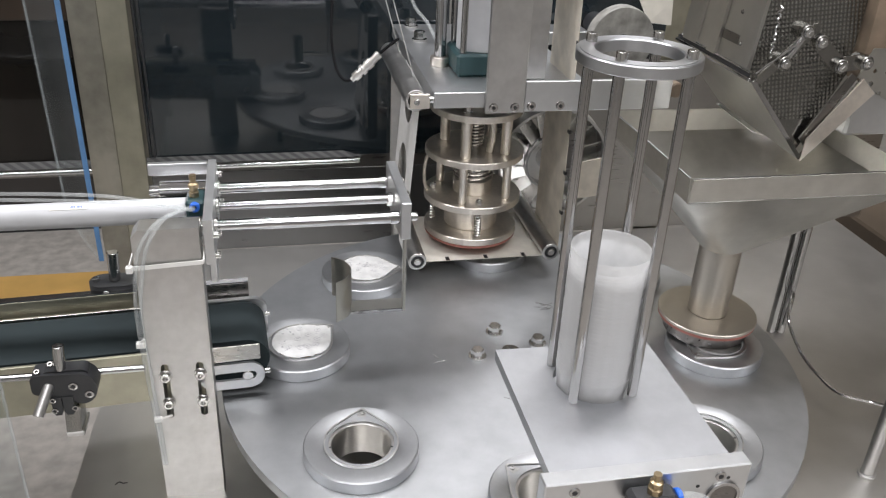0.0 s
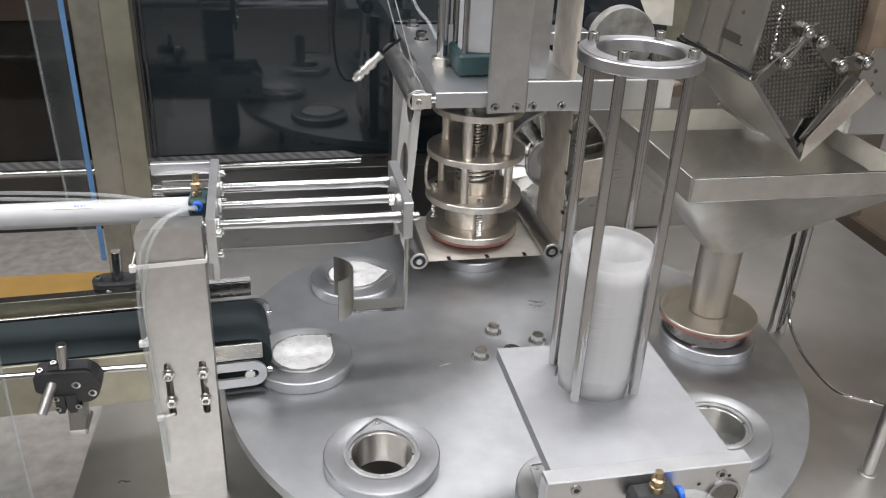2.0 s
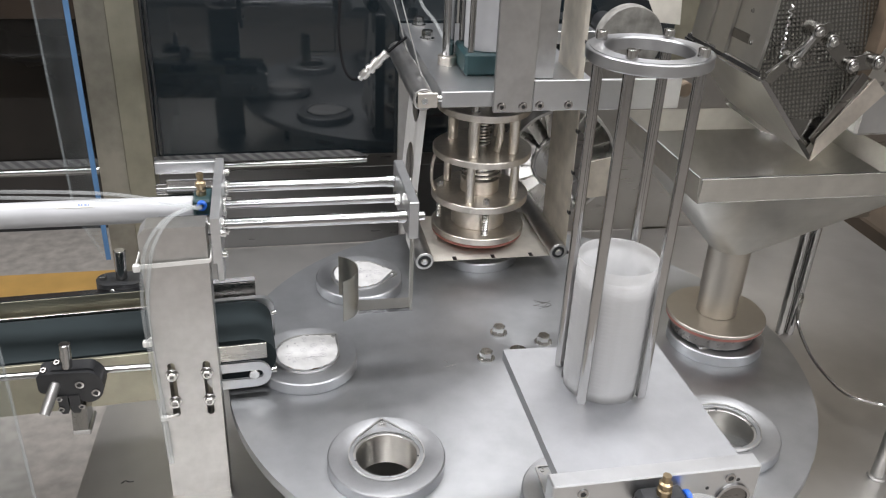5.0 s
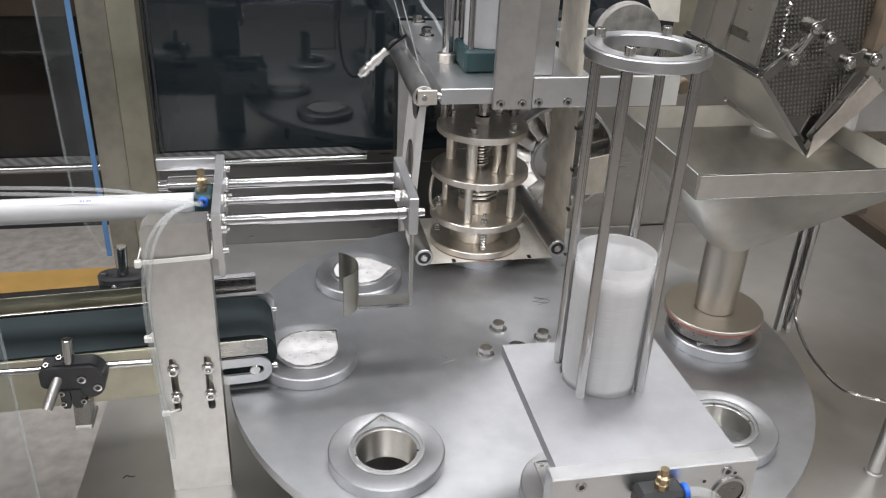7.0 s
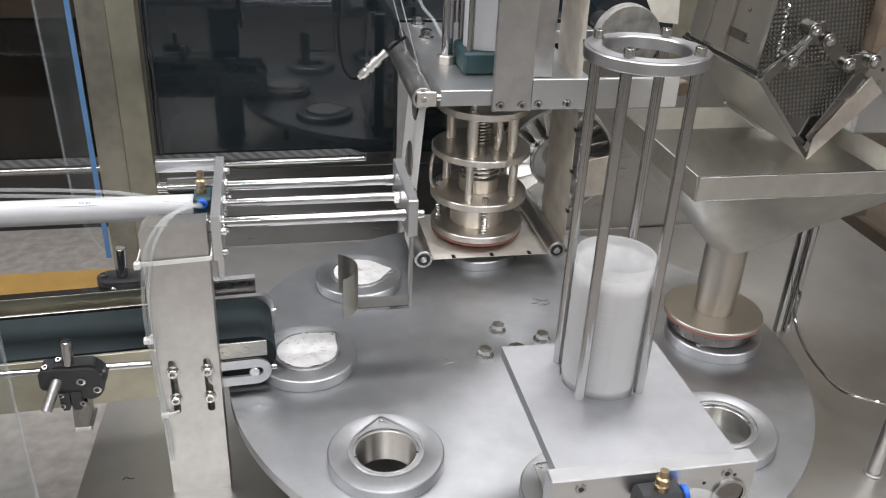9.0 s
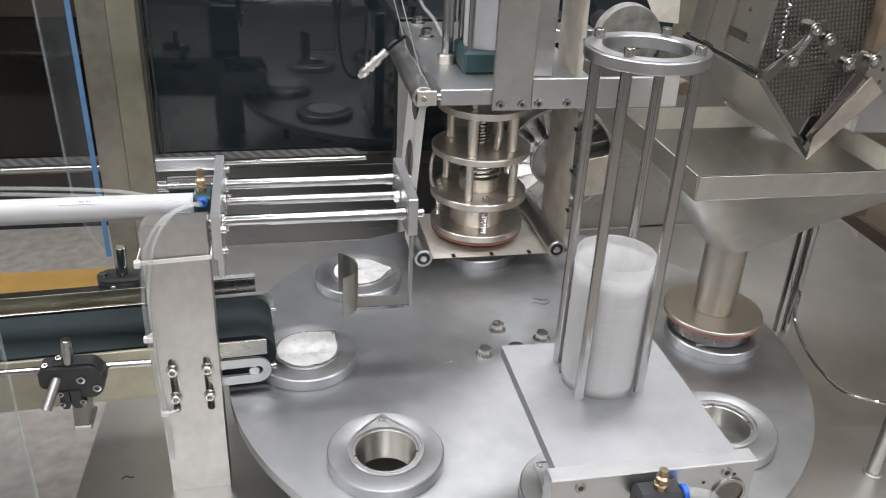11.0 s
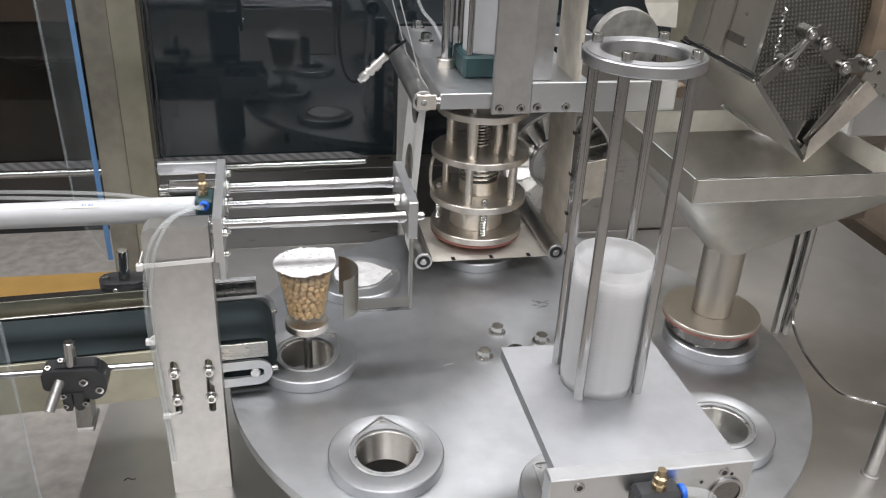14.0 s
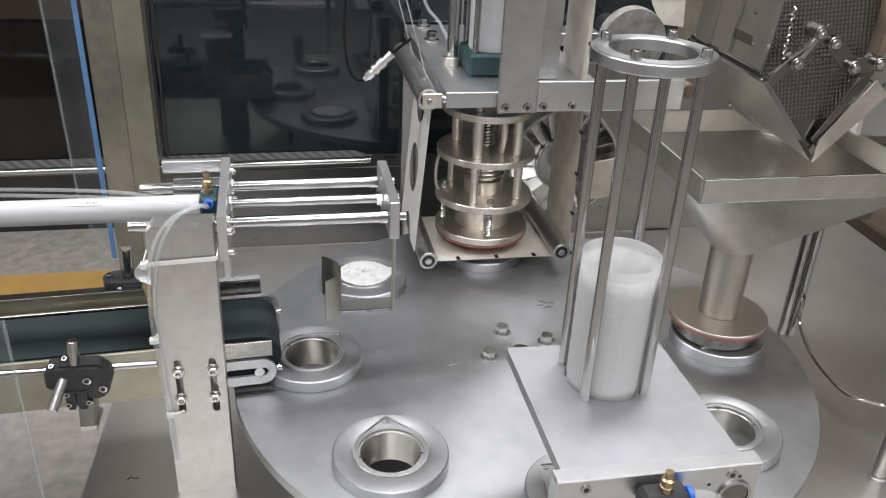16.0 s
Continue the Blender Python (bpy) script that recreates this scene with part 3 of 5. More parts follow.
def sealed_cup(name_at, turn, seed, label):
    p = place(name_at, 0.0178 - CUP_H)
    t = thing("sealed_cup", label, "cup", *p, group="sealed cups")
    t.rotation_euler = (0, 0, radians(turn))
    shell = part("shell", lathe(B(), cup_profile(), 40, closed=False), M_CUPCLEAR, t, "clear plastic wall")
    lid = part("lid", lid_mesh(seed), M_FOIL, t, "crinkled white foil lid with faint print", at=pose(0, 0, CUP_H))
    part("print", lid_print(B(), seed, 26), M_PRINT, lid)
    tagged(part("contents", peas(B(), 150), M_NUT, t, "golden roasted peas"), kind="stuff")
    return t


cup_out = sealed_cup("B", STATION["B"] + 225, 3, "clear cup of golden roasted peas under a white foil lid")
cup_next = sealed_cup("C", STATION["C"] + 232, 8, "sealed cup with a white foil lid waiting in its holder")


def empty_cup(p, label, material):
    t = thing("empty_cup", label, "cup", *p)
    part("shell", lathe(B(), cup_profile(), 36, closed=False), material, t)
    return t


cup_open = empty_cup(place("G", 0.0185 - CUP_H), "empty clear plastic cup standing in its holder", M_CUPCLEAR)
cup_filling = empty_cup(place("F", 0.0185 - CUP_H), "frosted plastic cup below the filling tube", M_CUP)

# ---- lifter below the outfeed station ----
lifter = thing("cup_lifter", "small steel lifting plate on a thin rod", "lifter", *place("B", -0.0665))
part("plate", lathe(B(), [(0, -0.011), (0.026, -0.011), (0.0277, -0.010), (0.0277, -0.001), (0.0268, 0), (0.004, 0), (0.0035, -0.0015), (0, -0.0015)], 40, closed=False), M_WARM, lifter)
part("rod", rod(B(), (0, 0, -0.20), (0, 0, -0.0112), 0.0058), M_ROD, lifter)

# ---- pusher: slide that moves ----
PZ, PY = 0.2314, 0.0144
slide = thing("pusher_slide", "sliding pusher with two polished rods and a curved scoop", "pusher", -0.16, PY, PZ)
part("end_plate", box(B(), -0.006, 0.006, -0.066, 0.066, -0.0235, 0.0235, 0.001), M_ALU2, slide)
for gy in (0.0525, -0.0525):
    g = part("guide_rod", rod(B(), (-0.298, gy, 0), (-0.006, gy, 0), 0.0068, 24), M_CHROME, slide)
    part("collar", pipe(B(), (-0.017, gy, 0), (-0.0065, gy, 0), 0.0078, 0.0066), M_CHROME, g)
    part("bolt", cap_screw(B(), (0.006, gy, 0), (1, 0, 0), 0.0052, 0.009), M_BOLT, slide)
pr = part("piston_rod", rod(B(), (-0.235, 0, 0), (-0.006, 0, 0), 0.0055, 20), M_CHROME, slide)
part("lock_nut", lathe(B(), [(0.005, 0), (0.0085, 0), (0.0085, 0.007), (0.005, 0.007)], 6, along((-0.014, 0, 0), (0, 0, 0))[0]), M_BOLT, pr)
part("nut", lathe(B(), [(0, 0), (0.0095, 0), (0.0095, 0.007), (0.0085, 0.008), (0, 0.008)], 6, along((0.006, 0, 0), (1, 0, 0))[0], closed=False), M_BOLT, slide)
part("hanger", box(B(), 0.0022, 0.0058, -0.040, -0.028, -0.138, -0.0237, 0.0006), M_CHUTE, slide)
part("arm", box(B(), -0.062, 0.0060, -0.036, -0.008, -0.1395, -0.1381, 0), M_CHUTE, slide)
part("arm_lip", box(B(), -0.062, 0.0060, -0.0375, -0.0362, -0.1400, -0.1360, 0), M_CHROME, slide)
arc = [radians(-66 + 132 * k / 18) for k in range(19)]
outline = [(0.0372 * math.cos(a) - 0.0962, 0.0372 * math.sin(a) - 0.007) for a in arc] + [(0.0360 * math.cos(a) - 0.0962, 0.0360 * math.sin(a) - 0.007) for a in reversed(arc)]
part("scoop", prism(B(), outline, pose(0, 0, -0.148), 0.057), M_SCOOP, slide, "curved stainless sheet scoop")

# ---- pusher: fixed carriage ----
carr = thing("pusher_unit", "pneumatic pusher with a satin white cylinder and mounting plate", "pusher", -0.384, PY, PZ)
mount = prism(B(), [(-0.076, -0.037), (0.079, -0.037), (0.079, 0.028), (-0.076, 0.018)], Matrix(((0, 0, 1, 0), (1, 0, 0, 0), (0, 1, 0, 0), (0, 0, 0, 1))), 0.010,
              [circle(0.0525, 0, 0.0072, 20), circle(-0.0525, 0, 0.0072, 20), circle(0, 0, 0.0062, 20)])
part("mounting_plate", mount, M_ALU2, carr, at=pose(-0.004, 0, 0))
part("cylinder_tube", rod(B(), (-0.62, 0, -0.004), (-0.0267, 0, -0.003), 0.0148, 40, 0.001), M_WHITEALU, carr)
cap = part("end_cap", box(B(), -0.0265, -0.0045, -0.0175, 0.0175, -0.0190, 0.0150, 0.003), M_GREEN, carr)
part("label", box(B(), -0.175, -0.135, -0.0035, 0.0035, 0.0146, 0.0152, 0), M_FILM, carr, "small white printed label", at=pose(0, 0, -0.0035, 28, 0, 0))
for k, lw in enumerate((0.003, 0.002, 0.003, 0.002)):
    part("label_print", box(B(), -0.153 + 0.0036 * k, -0.153 + 0.0036 * k + lw, -0.0016, 0.0016, 0.0152, 0.0155, 0), M_LABELBLUE, carr, at=pose(0, 0, -0.0035, 28, 0, 0))
fit = part("brass_fitting", lathe(B(), [(0, 0), (0.0058, 0), (0.0058, 0.006), (0.0040, 0.007), (0.0040, 0.010), (0.0062, 0.011), (0.0062, 0.016), (0.0038, 0.018), (0.0034, 0.022), (0.0042, 0.0225), (0.0042, 0.027), (0, 0.027)], 12,
                                  pose(-0.017, -0.002, 0.0150), closed=False), M_BRASS, carr)
part("release_ring", pipe(B(), (-0.0160, -0.0176, 0.0095), (-0.0160, -0.0240, 0.0095), 0.0058, 0.0030), M_BLUE, fit)
for gy in (0.0525, -0.0525):
    part("bushing", pipe(B(), (-0.062, gy, 0), (-0.0042, gy, 0), 0.0118, 0.0071), M_CHROME, carr)
for gy in (0.0525, 0.0, -0.0525):
    part("wiper_ring", pipe(B(), (0.0062, gy, 0), (0.0105, gy, 0), 0.0100 if gy else 0.0115, 0.0071), M_BOLT, carr)
for sy, sz in ((-0.069, -0.003), (-0.069, -0.029), (0.071, 0.012), (0.071, -0.026), (-0.026, -0.022)):
    part("screw", cap_screw(B(), (0.006, sy, sz), (1, 0, 0), 0.0046, 0.006), M_BOLT, carr)
part("angle_flange", box(B(), -0.076, -0.0045, 0.070, 0.078, 0.012, 0.0275), M_ALU2, carr)
part("lower_bracket", box(B(), -0.003, 0.005, -0.050, -0.022, -0.075, -0.0372), M_ALU2, carr)

# ---- pusher post ----
post = thing("pusher_post", "flat brushed steel upright with four clamping screws in slots", "upright", -0.4275, -0.0605, DECK)
bar = prism(B(), [(-0.0355, 0.0), (0.0355, 0.0), (0.0355, 0.3775), (-0.028, 0.3775), (-0.0355, 0.369)], Matrix(((1, 0, 0, 0), (0, 0, 1, 0), (0, 1, 0, 0), (0, 0, 0, 1))), 0.028,
            [[(x, z) for z, x in slot(0.164, sx, 0.078, 0.0042)] for sx in (-0.0180, 0.0215)])
part("bar", bar, M_STEEL, post, at=pose(0, -0.0145, 0))
part("slot_back", box(B(), -0.030, 0.032, 0.0136, 0.0160, 0.11, 0.22, 0), M_BLACK, post)
for sx in (-0.0180, 0.0215):
    for sz in (0.148, 0.187):
        s = part("clamp_screw", cap_screw(B(), (sx, -0.0146, sz), (0, -1, 0), 0.0058, 0.007), M_BOLT, post)
        part("washer", pipe(B(), (sx, -0.0142, sz), (sx, -0.0156, sz), 0.0075, 0.003), M_BOLT, s)
strap = thing("cable_tie", "white nylon cable tie round the post and hoses", "cable tie", -0.4275, -0.0605, 0.203)
tie = B()
loop = [(-0.040, -0.0172), (0.0372, -0.0172), (0.0372, 0.0155), (-0.040, 0.0155)]
for k in range(4):
    (xa, ya), (xb, yb) = loop[k], loop[(k + 1) % 4]
    quad(tie, [(xa, ya, 0.0 + 0.05 * xa), (xb, yb, 0.0 + 0.05 * xb), (xb, yb, 0.0050 + 0.05 * xb), (xa, ya, 0.0050 + 0.05 * xa)], 0.0014)
part("band", tie, M_TIE, strap)
part("lock", box(B(), -0.044, -0.037, -0.020, -0.013, -0.005, 0.003), M_TIE, strap)
tie2 = thing("cable_tie", "small white nylon cable tie on the hose", "cable tie", -0.466, -0.079, 0.105)
part("lock", box(B(), -0.006, 0.004, -0.004, 0.003, -0.003, 0.004), M_TIE, tie2)
part("tail", rod(B(), (-0.001, -0.001, 0.003), (0.004, -0.002, 0.009), 0.0015, 8), M_TIE, tie2)
tie3 = thing("cable_tie", "small white nylon cable tie at the slots", "cable tie", -0.458, -0.079, -0.002)
part("lock", box(B(), -0.006, 0.003, -0.004, 0.002, -0.003, 0.003), M_TIE, tie3)
part("tail", rod(B(), (0.0, -0.001, 0), (0.015, 0.001, 0.003), 0.0013, 8), M_TIE, tie3)

for k, dx in enumerate((0.0, 0.0072)):
    h = thing("air_hose", "clear plastic air hose bent down along the post", "hose", -0.40, -0.01, 0.239)
    part("tube", sweep(B(), [(-0.001, -0.004, 0.002 + dx * 0.3), (-0.012 + dx, -0.030, 0.014 + dx * 0.3), (-0.034 + dx, -0.062, 0.016 + dx * 0.4), (-0.052 + dx, -0.077, -0.004), (-0.0615 + dx, -0.074, -0.040), (-0.0665 + dx * 0.7, -0.072, -0.09), (-0.0655 + dx * 0.6, -0.072, -0.16), (-0.062 + dx * 0.5, -0.072, -0.24), (-0.060 + dx * 0.4, -0.071, -0.31)], 0.0022), M_HOSE, h)
for k in range(2):
    h = thing("air_hose", "clear plastic air hose running along the white cylinder", "hose", -0.40, -0.01, 0.239)
    part("tube", sweep(B(), [(-0.002, -0.004, 0.002), (-0.03, -0.006 + 0.004 * k, 0.008), (-0.11, 0.002 + 0.008 * k, 0.015 + 0.004 * k), (-0.28, 0.012 + 0.006 * k, 0.020 + 0.004 * k), (-0.52, 0.015 + 0.006 * k, 0.022 + 0.004 * k)], 0.0021), M_HOSE, h)

# ---- outfeed conveyor, turned a little against the machine ----
conv = thing("outfeed_conveyor", "narrow outfeed conveyor with a dark green belt and steel side frames", "conveyor", -0.36, PY, FLOOR)
conv.rotation_euler = (0, 0, radians(3.4))
TOP = 0.070 - FLOOR


def belt_outline(x0, x1, z, r, steps=10):
    right = [(x1 + r * math.sin(a), z - r + r * math.cos(a)) for a in (math.pi * k / steps for k in range(steps + 1))]
    left = [(x0 - r * math.sin(a), z - r - r * math.cos(a)) for a in (math.pi * k / steps for k in range(steps + 1))]
    return right + left


upright_m = Matrix(((1, 0, 0, 0), (0, 0, 1, 0), (0, 1, 0, 0), (0, 0, 0, 1)))
part("belt", prism(B(), belt_outline(-1.3, 0.004, TOP, 0.028), pose(0, -0.046, 0) @ upright_m, 0.092), M_RUBBER, conv)
part("side_frame", box(B(), -1.3, -0.045, -0.0585, -0.0545, TOP - 0.066, TOP + 0.003, 0.0006), M_OLIVE, conv)
part("side_frame", box(B(), -1.3, -0.0755, 0.0485, 0.0525, TOP - 0.066, TOP + 0.003, 0.0006), M_SHEET, conv)
part("guide_rail", box(B(), -0.046, 0.020, -0.0620, -0.0590, TOP - 0.019, TOP + 0.003, 0.0006), M_SHEET, conv)
part("guide_rail", box(B(), -1.3, -0.062, 0.0592, 0.0620, TOP - 0.004, TOP + 0.021, 0.0006), M_OLIVE, conv)
part("guide_rail", box(B(), -0.0615, 0.014, 0.0592, 0.0620, TOP - 0.004, TOP + 0.021, 0.0006), M_DARKSTEEL, conv)
part("guide_lip", box(B(), -1.3, 0.014, 0.0592, 0.070, TOP + 0.0212, TOP + 0.0228, 0), M_CHROME, conv)
for side, yy in ((0, -0.0625), (1, 0.0556)):
    tp = part("take_up_plate", prism(B(), slot(-0.0150, TOP - 0.0410, 0.078, 0.0185, 10), pose(0, yy, 0) @ upright_m, 0.0035, [slot(-0.0120, TOP - 0.0410, 0.052, 0.0058, 6)]), M_ALU2, conv)
    part("axle_end", rod(B(), (0.003, yy - 0.0015, TOP - 0.0412), (0.003, yy + 0.006, TOP - 0.0412), 0.0066, 16), M_BOLT, tp)
corner = [(0.036 - 0.018 + 0.018 * math.sin(a), TOP - 0.016 + 0.018 * math.cos(a)) for a in (math.pi / 2 * k / 8 for k in range(9))]
part("end_plate", prism(B(), [(-0.075, TOP + 0.002), *corner, (0.036, TOP - 0.062), (-0.075, TOP - 0.062)], pose(0, 0.0475, 0) @ upright_m, 0.0080), M_ALU2, conv, "pale end plate with a rounded corner")
part("end_screw", cap_screw(B(), (0.0245, -0.0605, TOP - 0.0380), (1, 0, 0), 0.0035, 0.006), M_BOLT, conv)
part("end_screw", cap_screw(B(), (0.0320, 0.030, TOP - 0.012), (1, 0, 0), 0.003, 0.006), M_BOLT, conv)
part("under_plate", box(B(), -1.3, -0.06, -0.052, 0.046, TOP - 0.064, TOP - 0.060, 0), M_SHEET, conv)
for lx in (-0.38, -1.15):
    for ly in (-0.05, 0.045):
        part("leg", box(B(), lx - 0.015, lx + 0.015, ly - 0.004, ly + 0.004, 0, TOP - 0.064, 0.001), M_STEEL, conv)


near_clamp = thing("rail_clamp", "black plastic rail clamp with steel pins on a cross rod", "clamp", -0.5525, -0.108, 0.058)
near_clamp.scale = (0.94, 0.94, 0.94)
lobe = [(0.0225 + 0.0180 * math.cos(a), 0.0145 + 0.0215 * math.sin(a)) for a in (radians(-95 + 190 * k / 14) for k in range(15))]
shoulder = [(-0.0250 + 0.0068 * math.cos(a), z + 0.0068 * math.sin(a)) for z, a0 in ((0.0305, 95), (0.0165, 180)) for a in (radians(a0 + 85 * k / 5) for k in range(6))]
part("body", prism(B(), lobe + shoulder, upright_m, 0.026), M_BLACK, near_clamp)
part("cap", prism(B(), slot(0.006, 0.0300, 0.054, 0.0090, 8), pose(0, 0.005, 0) @ upright_m, 0.019), M_BLACK, near_clamp)
part("upright_pin", rod(B(), (0.0010, 0.010, 0.0380), (0.0030, 0.012, 0.0700), 0.0066, 24), M_ROD, near_clamp)
for jx, jr in ((-0.0068, 0.0056), (0.0062, 0.0060)):
    part("lower_jaw", prism(B(), [(jx - jr, 0.006), (jx - jr, -0.0150), (jx - jr * 0.6, -0.0200), (jx + jr * 0.6, -0.0200), (jx + jr, -0.0150), (jx + jr, 0.006)], pose(0, -0.002, 0) @ upright_m, 0.022), M_BLACK, near_clamp)
part("cross_handle", rod(B(), (-0.0120, 0.004, 0.0225), (-0.0245, -0.020, -0.0060), 0.0062, 24, 0.0008), M_STEEL, near_clamp)
block = part("bracket", prism(B(), [(-0.0015, -0.0140), (-0.0025, -0.0480), (0.0150, -0.0480), (0.0160, -0.0140)], pose(0, 0.006, 0, -8, 0, 0) @ upright_m, 0.030), M_LINK, near_clamp, "bright steel block with a stamped face")
for k in range(4):
    part("stamp", box(B(), 0.0045, 0.0115, 0.0042, 0.0058, -0.0205 - 0.0042 * k, -0.0190 - 0.0042 * k, 0), M_INK, block, "dark unreadable stamped mark")
part("bracket_foot", box(B(), -0.0040, 0.0170, 0.000, 0.040, -0.0560, -0.0485, 0.0015), M_STEEL, near_clamp)
for sx, sy, sz, sr in ((0.0145, 0.0, 0.0200, 0.0052), (0.0310, 0.0, 0.0070, 0.0052), (-0.0105, -0.0005, 0.0020, 0.0036), (-0.0100, -0.002, -0.0120, 0.0036), (0.0132, -0.002, -0.0100, 0.0036)):
    sc = part("screw", cap_screw(B(), (sx, sy, sz), (0, -1, 0), sr, 0.0022), M_ROD, near_clamp)
    # black disc paints the shaded hollow of the screw
    part("socket", rod(B(), (sx, sy - 0.0008, sz), (sx, sy - 0.0014, sz), sr * 0.5, 6), M_BLACK, sc)
for sx, sy, sz in ((-0.0235, 0.006, 0.0370), (-0.0110, 0.018, 0.0385)):
    part("top_screw", cap_screw(B(), (sx, sy, sz), (0, -0.4, 1), 0.0036, 0.004), M_DARKSTEEL, near_clamp)
cross = thing("cross_rod", "slim polished rod along the conveyor", "rod", -0.75, -0.080, 0.0735)
part("bar", rod(B(), (-0.25, 0, 0), (0.284, 0, 0.0005), 0.0042, 14), M_CHROME, cross)

far_clamp = thing("rail_clamp", "black plastic rail clamp with an upright steel pin behind the belt", "clamp", -0.519, 0.088, 0.092)
part("body", prism(B(), slot(0, 0, 0.062, 0.018, 8), pose(0, 0, -0.009), 0.016), M_BLACK, far_clamp)
part("upright_pin", rod(B(), (0.001, 0, 0.0072), (0.003, 0.0, 0.048), 0.0072, 20), M_ROD, far_clamp)
part("screw", cap_screw(B(), (-0.022, 0, 0.007), (0, 0, 1), 0.0046, 0.005), M_BOLT, far_clamp)
part("screw", cap_screw(B(), (-0.008, -0.018, -0.001), (0, -1, 0), 0.0040, 0.004), M_BOLT, far_clamp)
# ---- sealing station ----
SX, SY = 0.003, 0.287
frame_s = thing("sealing_station", "aluminium sealing frame with a thick top plate and film rollers", "frame", SX, SY, DECK)


def fs(x, y, z):
    return (x - SX, y - SY, z - DECK)


def fbox(bm, x0, x1, y0, y1, z0, z1, bevel=0.0008):
    return box(bm, x0 - SX, x1 - SX, y0 - SY, y1 - SY, z0 - DECK, z1 - DECK, bevel)


part("top_plate", fbox(B(), -0.0868, 0.150, 0.180, 0.585, 0.2895, 0.312, 0.001), M_ALU2, frame_s)
part("front_plate", fbox(B(), -0.0145, 0.0415, 0.171, 0.1795, 0.2835, 0.70, 0.001), M_STEEL, frame_s)
part("face_plate", fbox(B(), 0.0418, 0.0900, 0.235, 0.245, 0.3125, 0.70, 0.001), M_STEEL, frame_s)
part("beam", fbox(B(), 0.0418, 0.262, 0.1725, 0.1795, 0.2845, 0.3285, 0.001), M_ALU2, frame_s)
for bx in (-0.0035, 0.0275, 0.0520, 0.0945):
    bz = 0.2925 if bx < 0.04 else 0.293
    by = 0.1710 if bx < 0.04 else 0.1725
    sc = part("screw", cap_screw(B(), fs(bx, by, bz), (0, -1, 0), 0.0054, 0.0035), M_ROD, frame_s)
    part("washer", pipe(B(), fs(bx, by - 0.0002, bz), fs(bx, by - 0.0012, bz), 0.0066, 0.0056), M_ROD, sc)
    # the socket's shade, painted as a small black disc
    part("socket", rod(B(), fs(bx, by - 0.0012, bz), fs(bx, by - 0.0020, bz), 0.0025, 6), M_BLACK, sc)
for cx, cy in ((0.24, 0.555), (-0.07, 0.555)):
    part("column", rod(B(), fs(cx, cy, DECK), fs(cx, cy, 0.2893), 0.016, 24), M_STEEL, frame_s)
part("end_knob", rod(B(), fs(0.2735, 0.179, 0.309), fs(0.2735, 0.196, 0.309), 0.0115, 24, 0.002), M_RUST, frame_s, "brown round knob at the beam's end")
part("rear_beam", fbox(B(), 0.1502, 0.262, 0.52, 0.58, 0.2895, 0.312), M_ALU2, frame_s)
for bx, by in ((-0.0556, 0.5647), (-0.0571, 0.4687)):
    part("hex_bolt", hex_bolt(B(), fs(bx, by, 0.312), (0, 0, 1), 0.0095, 0.016), M_BOLT, frame_s)
for gx in (-0.052, 0.060):
    gr = part("guide_rod", rod(B(), fs(gx, 0.318, 0.3125), fs(gx, 0.318, 0.70), 0.0088, 24), M_CHROME, frame_s)
    part("collar", pipe(B(), fs(gx, 0.318, 0.312), fs(gx, 0.318, 0.326), 0.0150, 0.0090), M_WARM, gr)
# lifting cylinder on the plate
cyl = thing("air_cylinder", "white pneumatic cylinder with dark green end cap", "cylinder", SX, 0.292, 0.3122)
part("end_cap", box(B(), -0.043, 0.043, -0.041, 0.041, 0, 0.0335, 0.004), M_GREEN, cyl)
part("tube", rod(B(), (0, 0, 0.0336), (0, 0, 0.40), 0.0360, 40), M_WHITEALU, cyl)
for tx in (-0.033, 0.033):
    for ty in (-0.033, 0.033):
        part("tie_rod", rod(B(), (tx, ty, 0.0336), (tx, ty, 0.40), 0.0048, 12), M_ROD, cyl)


def roller(x, z, y0, y1, r, label):
    t = thing("film_roller", label, "roller", x, y0, z)
    part("drum", pipe(B(), (0, 0, 0), (0, y1 - y0, 0), r, r * 0.74, 32), M_STEEL, t)
    part("bearing", pipe(B(), (0, 0.0012, 0), (0, 0.010, 0), r * 0.735, r * 0.42, 24), M_BLACK, t)
    part("axle", lathe(B(), [(0, -0.003), (r * 0.30, -0.003), (r * 0.40, -0.001), (r * 0.40, 0.012), (0, 0.012)], 16, along((0, 0, 0), (0, 1, 0))[0], closed=False), M_BOLT, t)
    part("shaft", rod(B(), (0, 0.011, 0), (0, y1 - y0 + 0.012, 0), r * 0.3, 12), M_ROD, t)
    return t


roller(-0.0991, 0.0400, 0.195, 0.415, 0.0140, "polished steel film roller beside the sealing head")
roller(0.1147, 0.0440, 0.195, 0.415, 0.0140, "polished steel film roller under the film web")
upper = roller(-0.1126, 0.3040, 0.172, 0.43, 0.0150, "polished steel guide roller beside the top plate")
part("bracket", box(B(), -0.009, 0.0185, -0.0045, -0.0005, -0.0105, 0.0105, 0.001), M_WARM, upper)
part("bracket_screw", cap_screw(B(), (0.000, -0.0045, 0), (0, -1, 0), 0.0042, 0.003), M_BOLT, upper)
part("spacer", rod(B(), (0.0187, 0.004, 0), (0.0255, 0.004, 0), 0.0050, 14), M_BOLT, upper)
for rx, rz in ((-0.0991, 0.04), (0.1147, 0.044)):
    arm = thing("roller_arm", "steel arm that holds a film roller", "bracket", rx, 0.428, rz)
    part("bar", box(B(), -0.010, 0.010, 0.002, 0.009, -0.010, 0.2480 - (rz - 0.04)), M_STEEL, arm)

